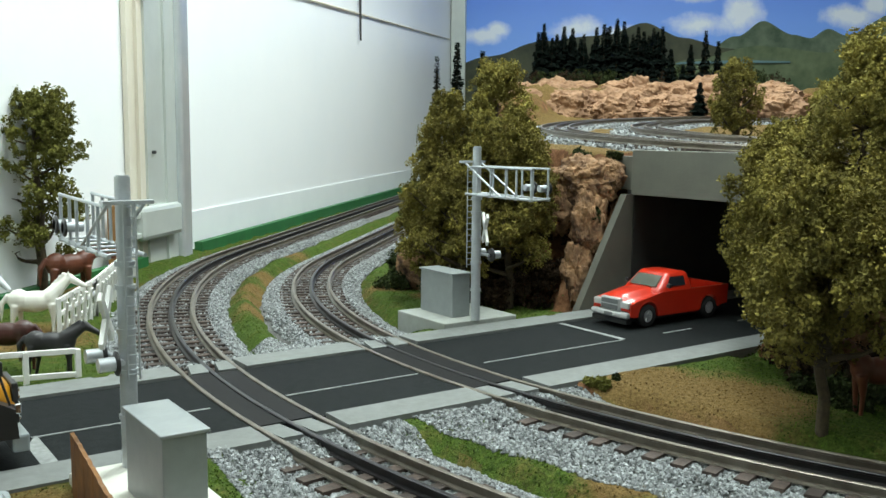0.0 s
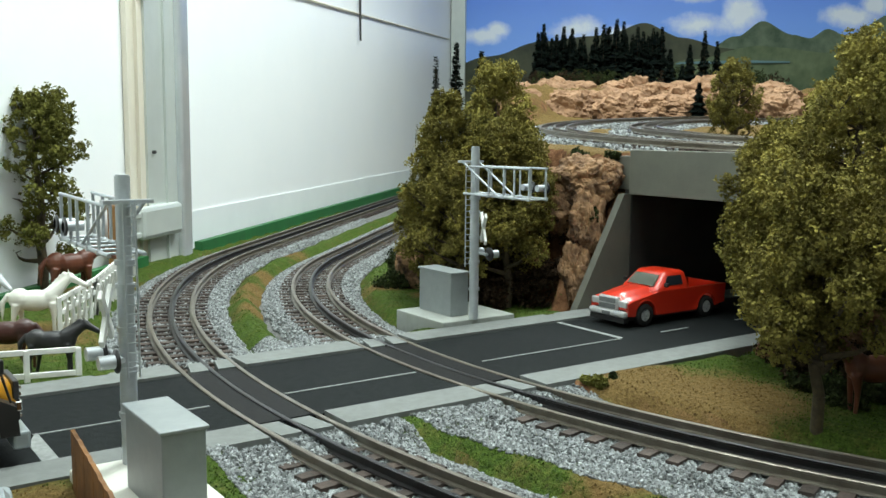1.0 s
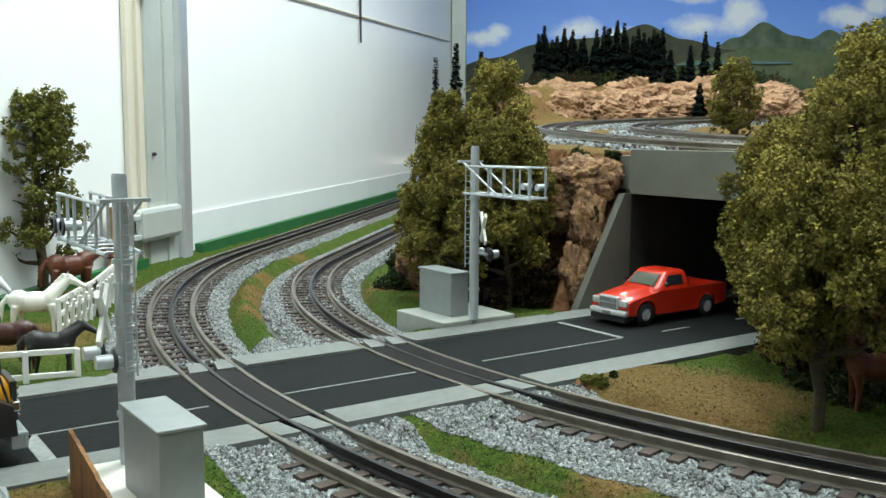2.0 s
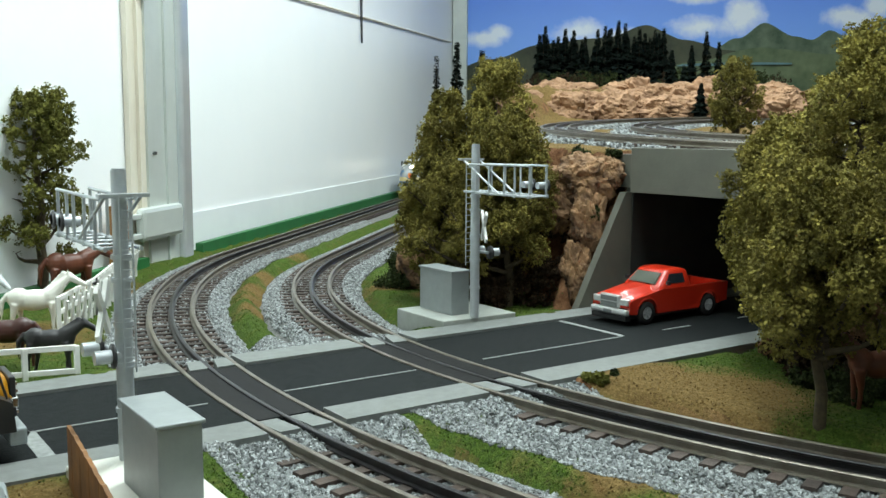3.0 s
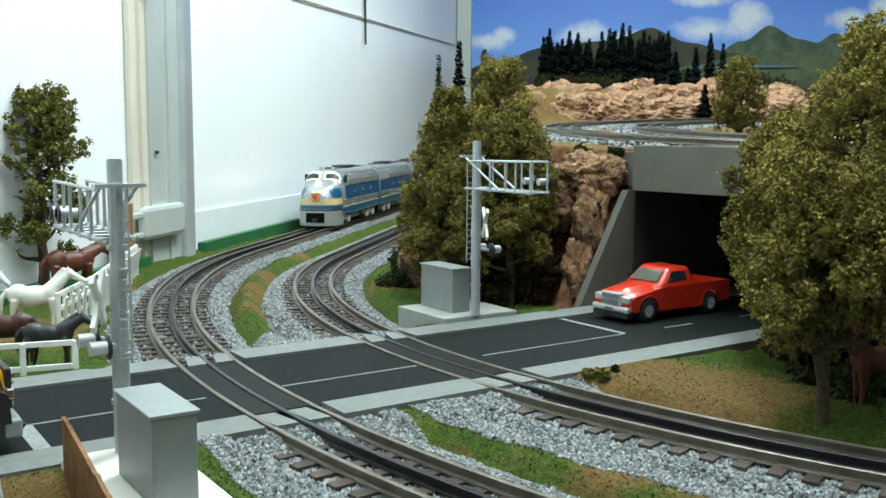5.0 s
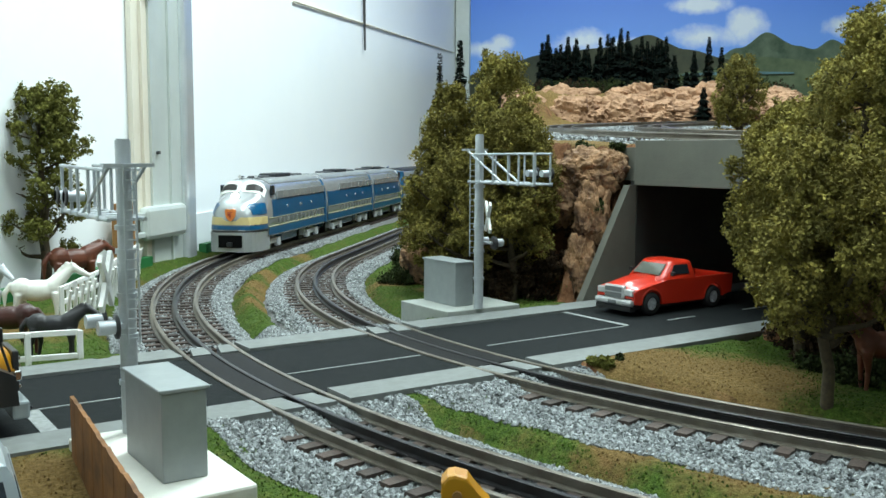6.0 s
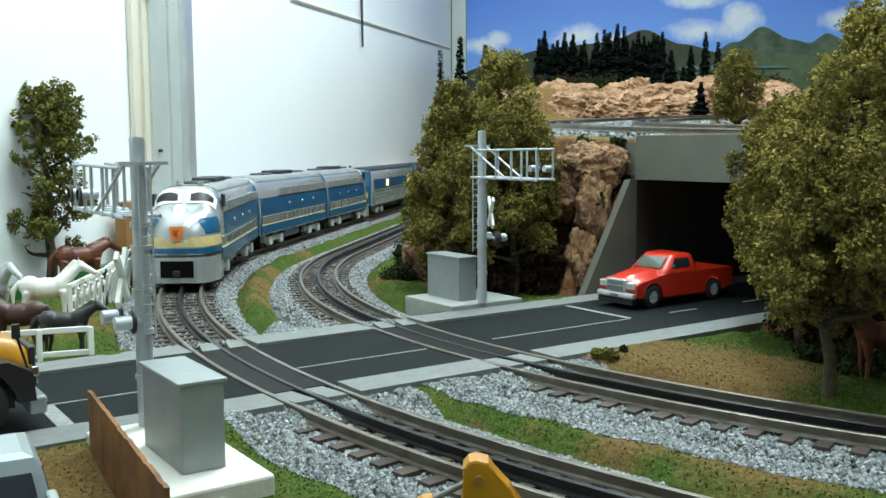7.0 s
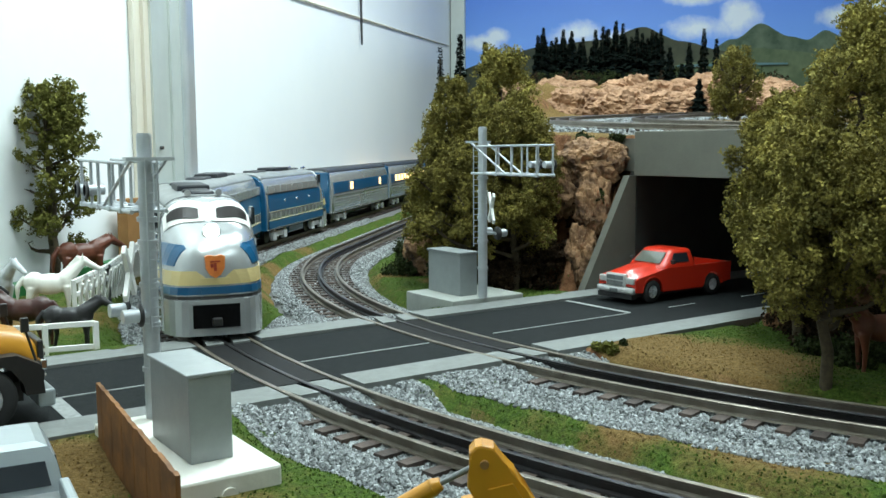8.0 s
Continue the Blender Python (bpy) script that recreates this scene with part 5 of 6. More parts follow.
def excavator():
    """Yellow digger whose stick reaches up before the near track, its ram to one side."""
    x, y, z = DIG
    t = thing("excavator", pose(x, y, -0.010, 0, 0, -36), "yellow toy excavator with a raised arm", "excavator")
    h = z + 0.010
    head = [(-0.0031, -0.0057), (-0.0031, -0.0021), (-0.0017, -0.0004), (0.0, 0.0), (0.0029, -0.0007), (0.0048, -0.0036), (0.0060, -0.0050), (0.0080, -0.0068), (0.0100, -0.0114), (0.0145, -0.0175), (0.0300, -0.0400), (0.0220, -0.0430), (0.0060, -0.0300), (-0.0005, -0.0165), (-0.0036, -0.0107)]
    bm = bmesh.new()
    low = [bm.verts.new((a, -0.0034, h + c)) for a, c in head]
    top = [bm.verts.new((a, 0.0034, h + c)) for a, c in head]
    n = len(head)
    bm.faces.new(low)
    bm.faces.new(top[::-1])
    for k in range(n):
        bm.faces.new((low[k], top[k], top[(k + 1) % n], low[(k + 1) % n]))
    rim = [e for e in bm.edges if abs(e.verts[0].co.y - e.verts[1].co.y) < 1e-6]
    bmesh.ops.bevel(bm, geom=rim, offset=0.0008, segments=2, profile=0.5, affect="EDGES")
    bm.verts.ensure_lookup_table()
    sh = Shape()
    sh.add([v.co.copy() for v in bm.verts], [[v.index for v in f.verts] for f in bm.faces])
    bm.free()
    st = part("stick", sh, M_YELLOW, t)
    sh = Shape()
    sh.tube((0.0006, -0.0042, h - 0.0048), (0.0006, 0.0042, h - 0.0048), 0.0011, n=12)
    part("pin", sh, M_BROWNBOX, st, "worn brown pin")
    for yy in (-0.0036, 0.0036):
        sh = Shape()
        sh.prism([(0.0015, h - 0.0110), (0.0075, h - 0.0095), (0.0180, h - 0.0260), (0.0120, h - 0.0300), (0.0040, h - 0.0200)], yy - 0.0005, yy + 0.0005, "y")
        part("cheek_plate", sh, M_YELLOW, st)
    sh = Shape()
    sh.tube((-0.0020, 0, h - 0.0065), (-0.0110, 0, h - 0.0112), 0.0008, n=8)
    rod = part("rod", sh, M_ROOFLIGHT, t, "grey hydraulic rod")
    sh = Shape()
    sh.tube((-0.0100, 0, h - 0.0108), (-0.0120, 0, h - 0.0118), 0.0016, 0.0023, n=12)
    sh.tube((-0.0120, 0, h - 0.0118), (-0.0280, 0, h - 0.0215), 0.0023, n=12)
    part("cylinder", sh, M_YELLOW, rod, "yellow ram barrel")
    sh = Shape()
    sh.prism([(-0.0050, h - 0.0160), (0.0020, h - 0.0145), (0.0100, h - 0.0300), (0.0240, h - 0.0420), (0.0420, 0.024), (0.0300, 0.018), (0.0050, h - 0.0360)], -0.0052, 0.0052, "y")
    part("boom", sh, M_YELLOW, t)
    sh = Shape()
    sh.bevelbox(0.018, 0.062, -0.018, 0.018, 0.012, 0.026, 0.002)
    part("house", sh, M_YELLOW, t)
    for yy in (-0.016, 0.016):
        sh = Shape()
        sh.bevelbox(0.012, 0.068, yy - 0.005, yy + 0.005, 0.0, 0.0115, 0.004)
        part("crawler", sh, M_BLACK, t, "black crawler track")


DIG = (-0.3752, -0.3112, 0.0517)
excavator()


def rust_sheet():
    t = thing("rusty_fence", pose(-0.4065, -0.084, 0, 0, 0, -95.0), "rusty brown corrugated sheet fence by the base", "fence")
    rng = random.Random(3)
    zb = 0.0245
    for k in range(13):
        x0 = k * 0.0100
        za, zb = zb, 0.0245 - 0.0001 * k + rng.uniform(-0.0003, 0.0003)
        sh = Shape()
        sh.prism([(x0, -0.012), (x0 + 0.00998, -0.012), (x0 + 0.00998, zb), (x0 + 0.007, zb + 0.0003), (x0 + 0.003, za - 0.0002), (x0, za)], -0.0008 + (k % 2) * 0.0001, 0.0008 + (k % 2) * 0.0001, "y")
        part("sheet", sh, M_RUST, t)


rust_sheet()


# ---- paddock ----
def rail_fence(points, label, h=0.022, brace=False):
    t = thing("paddock_fence", Matrix(), label, "fence", "paddock fences")
    for (xa, ya), (xb, yb) in zip(points[:-1], points[1:]):
        n = max(1, round(math.hypot(xb - xa, yb - ya) / (0.016 if brace else 0.028)))
        for z in (h * 0.30, h * 0.62, h * 0.95):
            if not brace and 0.5 < z / h < 0.7:
                continue
            sh = Shape()
            d = Vector((xb - xa, yb - ya, 0)).normalized()
            m = Matrix.Translation((xa, ya, GROUND + z)) @ d.to_track_quat("X", "Z").to_matrix().to_4x4()
            sh.bevelbox(0, math.hypot(xb - xa, yb - ya), -0.0009, 0.0009, -0.0017, 0.0017, 0.0003, m)
            part("rail", sh, M_WHITEPAINT, t)
        for k in range(n + 1):
            x, y = xa + (xb - xa) * k / n, ya + (yb - ya) * k / n
            sh = Shape()
            sh.bevelbox(x - 0.0016, x + 0.0016, y - 0.0016, y + 0.0016, GROUND - 0.004, GROUND + h, 0.0003)
            part("post", sh, M_WHITEPAINT, t)
            if brace and k < n:
                x2, y2 = x + (xb - xa) * 0.6 / n, y + (yb - ya) * 0.6 / n
                sh = Shape()
                sh.tube((x2, y2, GROUND + 0.001), (x + 0.006, y - 0.002, GROUND + h * 0.9), 0.0012, n=5)
                part("stake", sh, M_WHITEPAINT, t)
    return t


rail_fence([(-0.560, 0.148), (-0.470, 0.128), (-0.358, 0.101)], "white plastic two-rail fence beside the road")
rail_fence([(-0.338, 0.232), (-0.290, 0.315), (-0.232, 0.440), (-0.195, 0.520)], "white plastic rail fence with slanting stakes", 0.031, True)


def horse(x, y, z, turn, label, coat, k=1.0, head=0.0):
    """One figure, fused into a single skin; faces its own +x."""
    sh = Shape()
    s = 0.040 * k
    P = lambda a, b, c: (a * s, b * s, c * s)
    sh.ball(P(0.0, 0, 0.62), 0.36 * s, 0.165 * s, 0.20 * s, 14, 9)
    sh.ball(P(-0.26, 0, 0.66), 0.20 * s, 0.165 * s, 0.205 * s, 12, 8)
    sh.ball(P(0.27, 0, 0.66), 0.18 * s, 0.155 * s, 0.20 * s, 12, 8)
    n0, n1 = Vector(P(0.30, 0, 0.72)), Vector(P(0.60, 0, 1.02 + head))
    sh.tube(n0, n0.lerp(n1, 0.5), 0.145 * s, 0.105 * s, 10)
    sh.tube(n0.lerp(n1, 0.5), n1, 0.105 * s, 0.075 * s, 10)
    h1 = n1 + Vector(P(0.27, 0, -0.16))
    sh.ball(tuple(n1), 0.095 * s, 0.07 * s, 0.09 * s, 10, 7)
    sh.tube(n1, h1, 0.080 * s, 0.048 * s, 9)
    sh.ball(tuple(h1), 0.055 * s, 0.045 * s, 0.048 * s, 8, 6)
    for b in (-0.04, 0.04):
        sh.tube(n1 + Vector(P(-0.02, b, 0.05)), n1 + Vector(P(-0.01, b * 1.3, 0.16)), 0.026 * s, 0.006 * s, 6)
    for fx, fy, bend in ((0.29, -0.09, 0.02), (0.33, 0.09, -0.03), (-0.32, -0.09, -0.06), (-0.27, 0.09, 0.03)):
        up = Vector(P(fx, fy, 0.58))
        knee = Vector(P(fx + bend, fy, 0.30))
        hoof = Vector(P(fx + bend * 0.4 - (0.04 if fx < 0 else 0), fy, 0.0))
        sh.tube(up, knee, 0.088 * s, 0.045 * s, 8)
        sh.tube(knee, hoof, 0.042 * s, 0.032 * s, 8)
        sh.tube(hoof + Vector((0, 0, 0.03 * s)), hoof, 0.034 * s, 0.046 * s, 8)
    sh.tube(P(-0.43, 0, 0.78), P(-0.55, 0, 0.60), 0.040 * s, 0.055 * s, 7)
    sh.tube(P(-0.55, 0, 0.60), P(-0.56, 0, 0.28), 0.055 * s, 0.015 * s, 7)
    for j in range(5):
        c = n0.lerp(n1, 0.15 + 0.2 * j) + Vector(P(-0.08, 0, 0.06))
        sh.ball(tuple(c), 0.06 * s, 0.028 * s, 0.075 * s, 7, 5)
    ob = part("horse_figure", sh, coat)
    rm = ob.modifiers.new("fuse", "REMESH")
    rm.mode, rm.voxel_size, rm.use_smooth_shade = "VOXEL", 0.00075, True
    sm = ob.modifiers.new("soften", "SMOOTH")
    sm.factor, sm.iterations = 0.6, 3
    ob.matrix_basis = pose(x, y, z, 0, 0, turn)
    return tagged(ob, label, "horse", "toy horses")


horse(-0.348, 0.262, GROUND, -12, "white toy horse standing by the fence", M_WHITEHORSE, 1.02, 0.0)
horse(-0.380, 0.300, GROUND, -62, "pale grey toy horse in the paddock", M_GREYHORSE, 1.0)
horse(-0.288, 0.405, GROUND, 15, "chestnut toy horse with lowered neck", M_BROWNHORSE, 1.25, -0.18)
horse(-0.386, 0.160, GROUND, 152, "dark bay toy horse behind the fence", M_BAYHORSE, 0.95, -0.05)
horse(-0.366, 0.132, GROUND, -22, "black toy horse behind the fence", M_BLACKHORSE, 0.84, -0.10)
horse(-0.420, 0.180, GROUND, 30, "black toy horse beside the others", M_BLACKHORSE, 1.0, -0.1)
horse(-0.008, -0.202, land(-0.008, -0.202) - 0.001, 150, "chestnut toy horse under the trees", M_BROWNHORSE, 1.0, -0.05)


def card_box():
    sh = Shape()
    sh.bevelbox(-0.014, 0.014, -0.006, 0.006, 0.0, 0.075, 0.0005)
    ob = part("brown_board", sh, M_BROWNBOX)
    ob.matrix_basis = pose(-0.205, 0.535, GROUND - 0.002, 0, 0, 45.5)
    tagged(ob, "brown wooden board standing against the wall", "board")


card_box()


# ---- train ----
def section(w, z0, zt, n, k=20):
    """Half-rounded body section from the left sill over the roof to the right sill."""
    pts = []
    for i in range(k + 1):
        a = math.pi * i / k
        c, s = math.cos(a), math.sin(a)
        pts.append((w * math.copysign(abs(c) ** (2 / n), c), z0 + (zt - z0) * abs(s) ** (2 / n)))
    return pts


def side_y(w, z0, zt, n, z):
    s = max(0.0, min(1.0, (z - z0) / (zt - z0))) ** (n / 2)
    return w * max(0.0, 1 - s * s) ** (1 / n)


CAB_ROWS = [(-0.142, 0.0318, 0.0860, 4.2), (-0.138, 0.0322, 0.0875, 4.2), (0.070, 0.0322, 0.0875, 4.2), (0.086, 0.0320, 0.0872, 4.0), (0.0955, 0.0318, 0.0862, 3.8), (0.1000, 0.0317, 0.0820, 3.7), (0.1055, 0.0316, 0.0735, 3.6), (0.110, 0.0313, 0.0708, 3.5), (0.118, 0.0306, 0.0690, 3.3), (0.126, 0.0290, 0.0660, 3.1), (0.133, 0.0262, 0.0615, 2.9), (0.138, 0.0222, 0.0560, 2.7), (0.1405, 0.0165, 0.0490, 2.5), (0.1415, 0.0080, 0.0400, 2.3)]
BOX_ROWS = [(-0.142, 0.0318, 0.0860, 4.2), (-0.138, 0.0322, 0.0875, 4.2), (0.138, 0.0322, 0.0875, 4.2), (0.142, 0.0318, 0.0860, 4.2)]
SILL = 0.0185


def shell(rows, z0=SILL):
    sh = Shape()
    sh.loft([[(x, y, z) for y, z in section(w, z0, zt, n)] for x, w, zt, n in rows], smooth=True)
    return sh


def fill_rows(rows, step=0.006):
    out = []
    for a, b in zip(rows[:-1], rows[1:]):
        n = max(1, int((b[0] - a[0]) / step))
        out += [tuple(a[i] + (b[i] - a[i]) * k / n for i in range(4)) for k in range(n)]
    return out + [rows[-1]]


def band(rows, za, zb, xa, xb, lift=0.0005, thick=0.0004, sides=(-1, 1)):
    """A painted strip that lies on both flanks, as a thin raised skin."""
    sh = Shape()
    rs = [r for r in fill_rows(rows) if xa <= r[0] <= xb]
    for sgn in sides:
        rings = []
        for x, w, zt, n in rs:
            hi = min(zb, zt - 0.002)
            lo = min(za, hi - 0.0003)
            zs = [lo + (hi - lo) * k / 3 for k in range(4)]
            outer = [(x, sgn * (side_y(w, SILL, zt, n, z) + lift), z) for z in zs]
            inner = [(x, sgn * (side_y(w, SILL, zt, n, z) - thick), z) for z in reversed(zs)]
            rings.append(outer + inner)
        sh.loft(rings, smooth=False)
    return sh


def bogie(parent, x, length, axles, frame_mat):
    sh = Shape()
    for y in (-0.0235, 0.0235):
        sh.bevelbox(x - length / 2, x + length / 2, y * 1.12 - 0.002, y * 1.12 + 0.002, 0.0080, 0.0150, 0.0010)
        for k in range(axles):
            ax = x + length * (k / (axles - 1) - 0.5) * 0.72
            sh.bevelbox(ax - 0.0055, ax + 0.0055, y * 1.16 - 0.003, y * 1.16 + 0.003, 0.0040, 0.0150, 0.0012)
            sh.bevelbox(ax + 0.008, ax + 0.014, y - 0.0026, y + 0.0026, 0.0075, 0.0165, 0.0006)
    b = part("bogie", sh, frame_mat, parent, "silver side frames")
    for k in range(axles):
        ax = x + length * (k / (axles - 1) - 0.5) * 0.72
        sh = Shape()
        for y in (-0.0165, 0.0165):
            sh.tube((ax, y - 0.0022, 0.0088), (ax, y + 0.0022, 0.0088), 0.0086, n=18)
        sh.tube((ax, -0.0165, 0.0088), (ax, 0.0165, 0.0088), 0.0018, n=8)
        part("wheelset", sh, M_BLACK, b, "dark wheels on an axle")
    return b


def diesel(label, cab=True, lit=False):
    t = thing("diesel_locomotive", Matrix(), label, "locomotive", "locomotives of the train")
    rows = CAB_ROWS if cab else BOX_ROWS
    end = 0.104 if cab else 0.141
    part("body", shell(rows), M_TRAINSILVER, t, "silver painted body")
    sh = band(rows, 0.0405, 0.0625, -0.1415, end - (0.018 if cab else 0.001))
    part("side_band", sh, M_TRAINBLUE, t, "blue side band")
    ends = ((-0.1415, -0.1345),) if cab else ((-0.1415, -0.1345), (0.1345, 0.1415))
    for xa, xb in ends:
        for side in (-1, 1):
            part("end_wrap", band(rows, 0.0195, 0.0830, xa, xb, 0.0007, sides=(side,)), M_TRAINBLUE, t, "blue painted body end")
    part("lower_band", band(rows, 0.0205, 0.0290, -0.1415, end), M_TRAINBLUE, t, "blue lower band")
    for za, zb in ((0.0300, 0.0307), (0.0405, 0.0412)):
        part("stripe", band(rows, za, zb, -0.1415, end, 0.0006), M_CREAM, t, "thin cream stripe")
    part("roof_panel", roof_skin(rows, 0.0, 0.084 if cab else 0.136), M_LOCOROOF, t, "grey roof panel")
    sh = Shape()
    sh.box(-0.128, 0.100 if cab else 0.128, -0.0165, 0.0165, 0.010, 0.020)
    sh.bevelbox(-0.035, 0.030, -0.0240, 0.0240, 0.0070, 0.0180, 0.002)
    part("underframe", sh, M_TRAINBLUE, t, "blue fuel tank and frame")
    for x in (-0.088, 0.078):
        bogie(t, x, 0.058, 2, M_RIM)
    # roof fans and vents
    for x in (-0.105, -0.078, 0.030, 0.056):
        sh = Shape()
        sh.lathe([(0.0, 0.0025), (0.0085, 0.0025), (0.0098, 0.0012), (0.0098, -0.002)], pose(x, 0, 0.0878), 18)
        part("roof_fan", sh, M_ROOFGREY, t, "dark round fan")
    sh = Shape()
    sh.bevelbox(-0.050, 0.010, -0.0115, 0.0115, 0.0865, 0.0925, 0.0012)
    part("exhaust_box", sh, M_ROOFGREY, t, "dark roof box")
    # flank grilles and portholes
    for y in (-1, 1):
        for k in range(9):
            x = -0.128 + 0.0235 * k
            sh = Shape()
            sh.bevelbox(x - 0.0112, x + 0.0112, y * 0.0316 - 0.0010, y * 0.0316 + 0.0010, 0.0635, 0.0725, 0.0003)
            part("grille", sh, M_TRAINSILVER, t, "fine silver grille")
        for k in range(12):
            x = -0.130 + 0.0175 * k
            sh = Shape()
            sh.box(x - 0.0032, x + 0.0032, y * 0.0325 - 0.0006, y * 0.0325 + 0.0006, 0.0325, 0.0388)
            part("louvre", sh, M_ROOFLIGHT, t, "small grey louvre")
        for x in (-0.075, -0.025, 0.030):
            sh = Shape()
            sh.tube((x, y * 0.0315, 0.0520), (x, y * 0.0330, 0.0520), 0.0020, n=14)
            part("porthole", sh, M_TRAINSILVER, t, "small round silver fitting")
    if cab:
        for y in (-1, 1):
            # windscreens lie on the slope between nose and roof
            # silver-white frames painted full white, with the headlight's glare in the colour
            for x0, x1, y0, y1, lift, material, name, lab in ((0.0972, 0.1080, 0.0018, 0.0272, 0.0007, M_WHITEPAINT, "window_frame", "pale window frame whitened for headlight glare"), (0.1012, 0.1058, 0.0056, 0.0250, 0.0012, M_CABGLASS, "windscreen", "dark windscreen")):
                part(name, skin_patch(rows, x0, x1, y0, y1, y, lift), material, t, lab)
            sh = Shape()
            sh.bevelbox(0.078, 0.090, y * 0.0308 - 0.0012, y * 0.0308 + 0.0012, 0.0680, 0.0800, 0.0008)
            part("cab_window", sh, M_GLASS, t, "dark cab side window")
            part("number_board", band_one(rows, 0.0470, 0.0600, 0.104, 0.1355, y), M_TRAINBLUE, t, "blue nose panel")
        part("nose_band", band(rows, 0.0352, 0.0440, 0.104, 0.1416), M_TRAINYELLOW, t, "pale yellow nose band")
        part("nose_stripe", band(rows, 0.0293, 0.0340, 0.104, 0.1416), M_TRAINBLUE, t, "blue nose stripe")
        part("nose_gap", band(rows, 0.0262, 0.0283, 0.104, 0.1416, 0.0004), M_BLACK, t, "dark gap above the pilot")
        for za, zb, material, lab in ((0.0352, 0.0395, M_TRAINYELLOW, "pale yellow nose band"), (0.0293, 0.0340, M_TRAINBLUE, "blue nose stripe"), (0.0262, 0.0283, M_BLACK, "dark gap above the pilot")):
            sh = Shape()
            sh.box(0.1405, 0.1421, -0.0086, 0.0086, za, zb)
            part("nose_tip", sh, material, t, lab)
        # rounded pilot with its dark coupler opening
        sh = Shape()
        rings = []
        for x, w in ((0.098, 0.0316), (0.110, 0.0315), (0.120, 0.0308), (0.128, 0.0293), (0.134, 0.0272), (0.139, 0.0240), (0.142, 0.0205), (0.1440, 0.0165)):
            rings.append([(x, -w, 0.0035), (x, -w, 0.0262), (x, w, 0.0262), (x, w, 0.0035)])
        sh.loft(rings, smooth=False)
        part("pilot", sh, M_TRAINSILVER, t, "silver pilot")
        # solid block, its black stands in for shade inside the coupler opening
        sh = Shape()
        sh.box(0.1405, 0.1446, -0.0140, 0.0140, 0.0085, 0.0232)
        part("coupler_pocket", sh, M_VOID, t, "black block for the shaded coupler opening")
        sh = Shape()
        sh.bevelbox(0.1430, 0.1490, -0.0030, 0.0030, 0.0100, 0.0150, 0.0008)
        part("coupler", sh, M_BLACK, t, "dark coupler")
        sh = Shape()
        em = [(a * 1.15, c + 0.0025) for a, c in ((-0.0052, 0.0505), (-0.0030, 0.0515), (0.0, 0.0508), (0.0030, 0.0515), (0.0052, 0.0505), (0.0048, 0.0430), (0.0028, 0.0390), (0.0, 0.0370), (-0.0028, 0.0390), (-0.0048, 0.0430))]
        sh.prism(em, 0.1400, 0.1432, "x")
        e = part("nose_emblem", sh, M_EMBLEM, t, "orange shield emblem")
        for y0, z0, dy, dz in ((-0.003, 0.0470, 0.006, 0.0009), (-0.0008, 0.0415, 0.0016, 0.0050), (-0.0028, 0.0438, 0.0018, 0.0022)):
            sh = Shape()
            sh.box(0.1430, 0.1436, y0, y0 + dy, z0 + 0.0025, z0 + dz + 0.0025)
            part("mark", sh, M_EMBLEMRED, e)
        sh = Shape()
        sh.lathe([(0.0, 0.0005), (0.0046, 0.0005), (0.0050, 0.0015), (0.0058, 0.0015), (0.0058, -0.009)], Matrix.Translation((0.1255, 0, 0.0672)) @ pose(0, 0, 0, 0, 60, 0), 18)
        h = part("headlight", sh, M_TRAINSILVER, t, "round silver headlight")
        sh = Shape()
        sh.lathe([(0.0, 0.0026), (0.0034, 0.0020), (0.0046, 0.0008)], Matrix.Translation((0.1255, 0, 0.0672)) @ pose(0, 0, 0, 0, 60, 0), 18)
        part("lens", sh, M_HEADLIGHT if lit else M_CHROME, h, "lit headlight lens" if lit else "clear headlight lens")
        for y in (-0.010, 0.010):
            sh = Shape()
            sh.tube((0.070, y, 0.0895), (0.082, y, 0.0900), 0.0012, 0.0022, n=8)
            part("horn", sh, M_CHROME, t, "chrome air horn")
    else:
        for x in (-0.1435, 0.1435):
            sh = Shape()
            sh.box(x - 0.0015, x + 0.0015, -0.012, 0.012, 0.020, 0.075)
            part("end_door", sh, M_TRAINBLUE, t, "blue corridor end")
    sh = Shape()
    sh.loft([[(x, y * k, SILL + (z - SILL) * k) for y, z in section(0.0318, SILL, 0.0860, 4.2)] for x, k in ((-0.1452, 0.97), (-0.1421, 0.985))], smooth=False)
    part("rear_end", sh, M_TRAINBLUE, t, "blue rear end")
    if not cab:
        sh = Shape()
        sh.loft([[(x, y * k, SILL + (z - SILL) * k) for y, z in section(0.0318, SILL, 0.0860, 4.2)] for x, k in ((0.1421, 0.985), (0.1452, 0.97))], smooth=False)
        part("front_end", sh, M_TRAINBLUE, t, "blue front end")
    return t


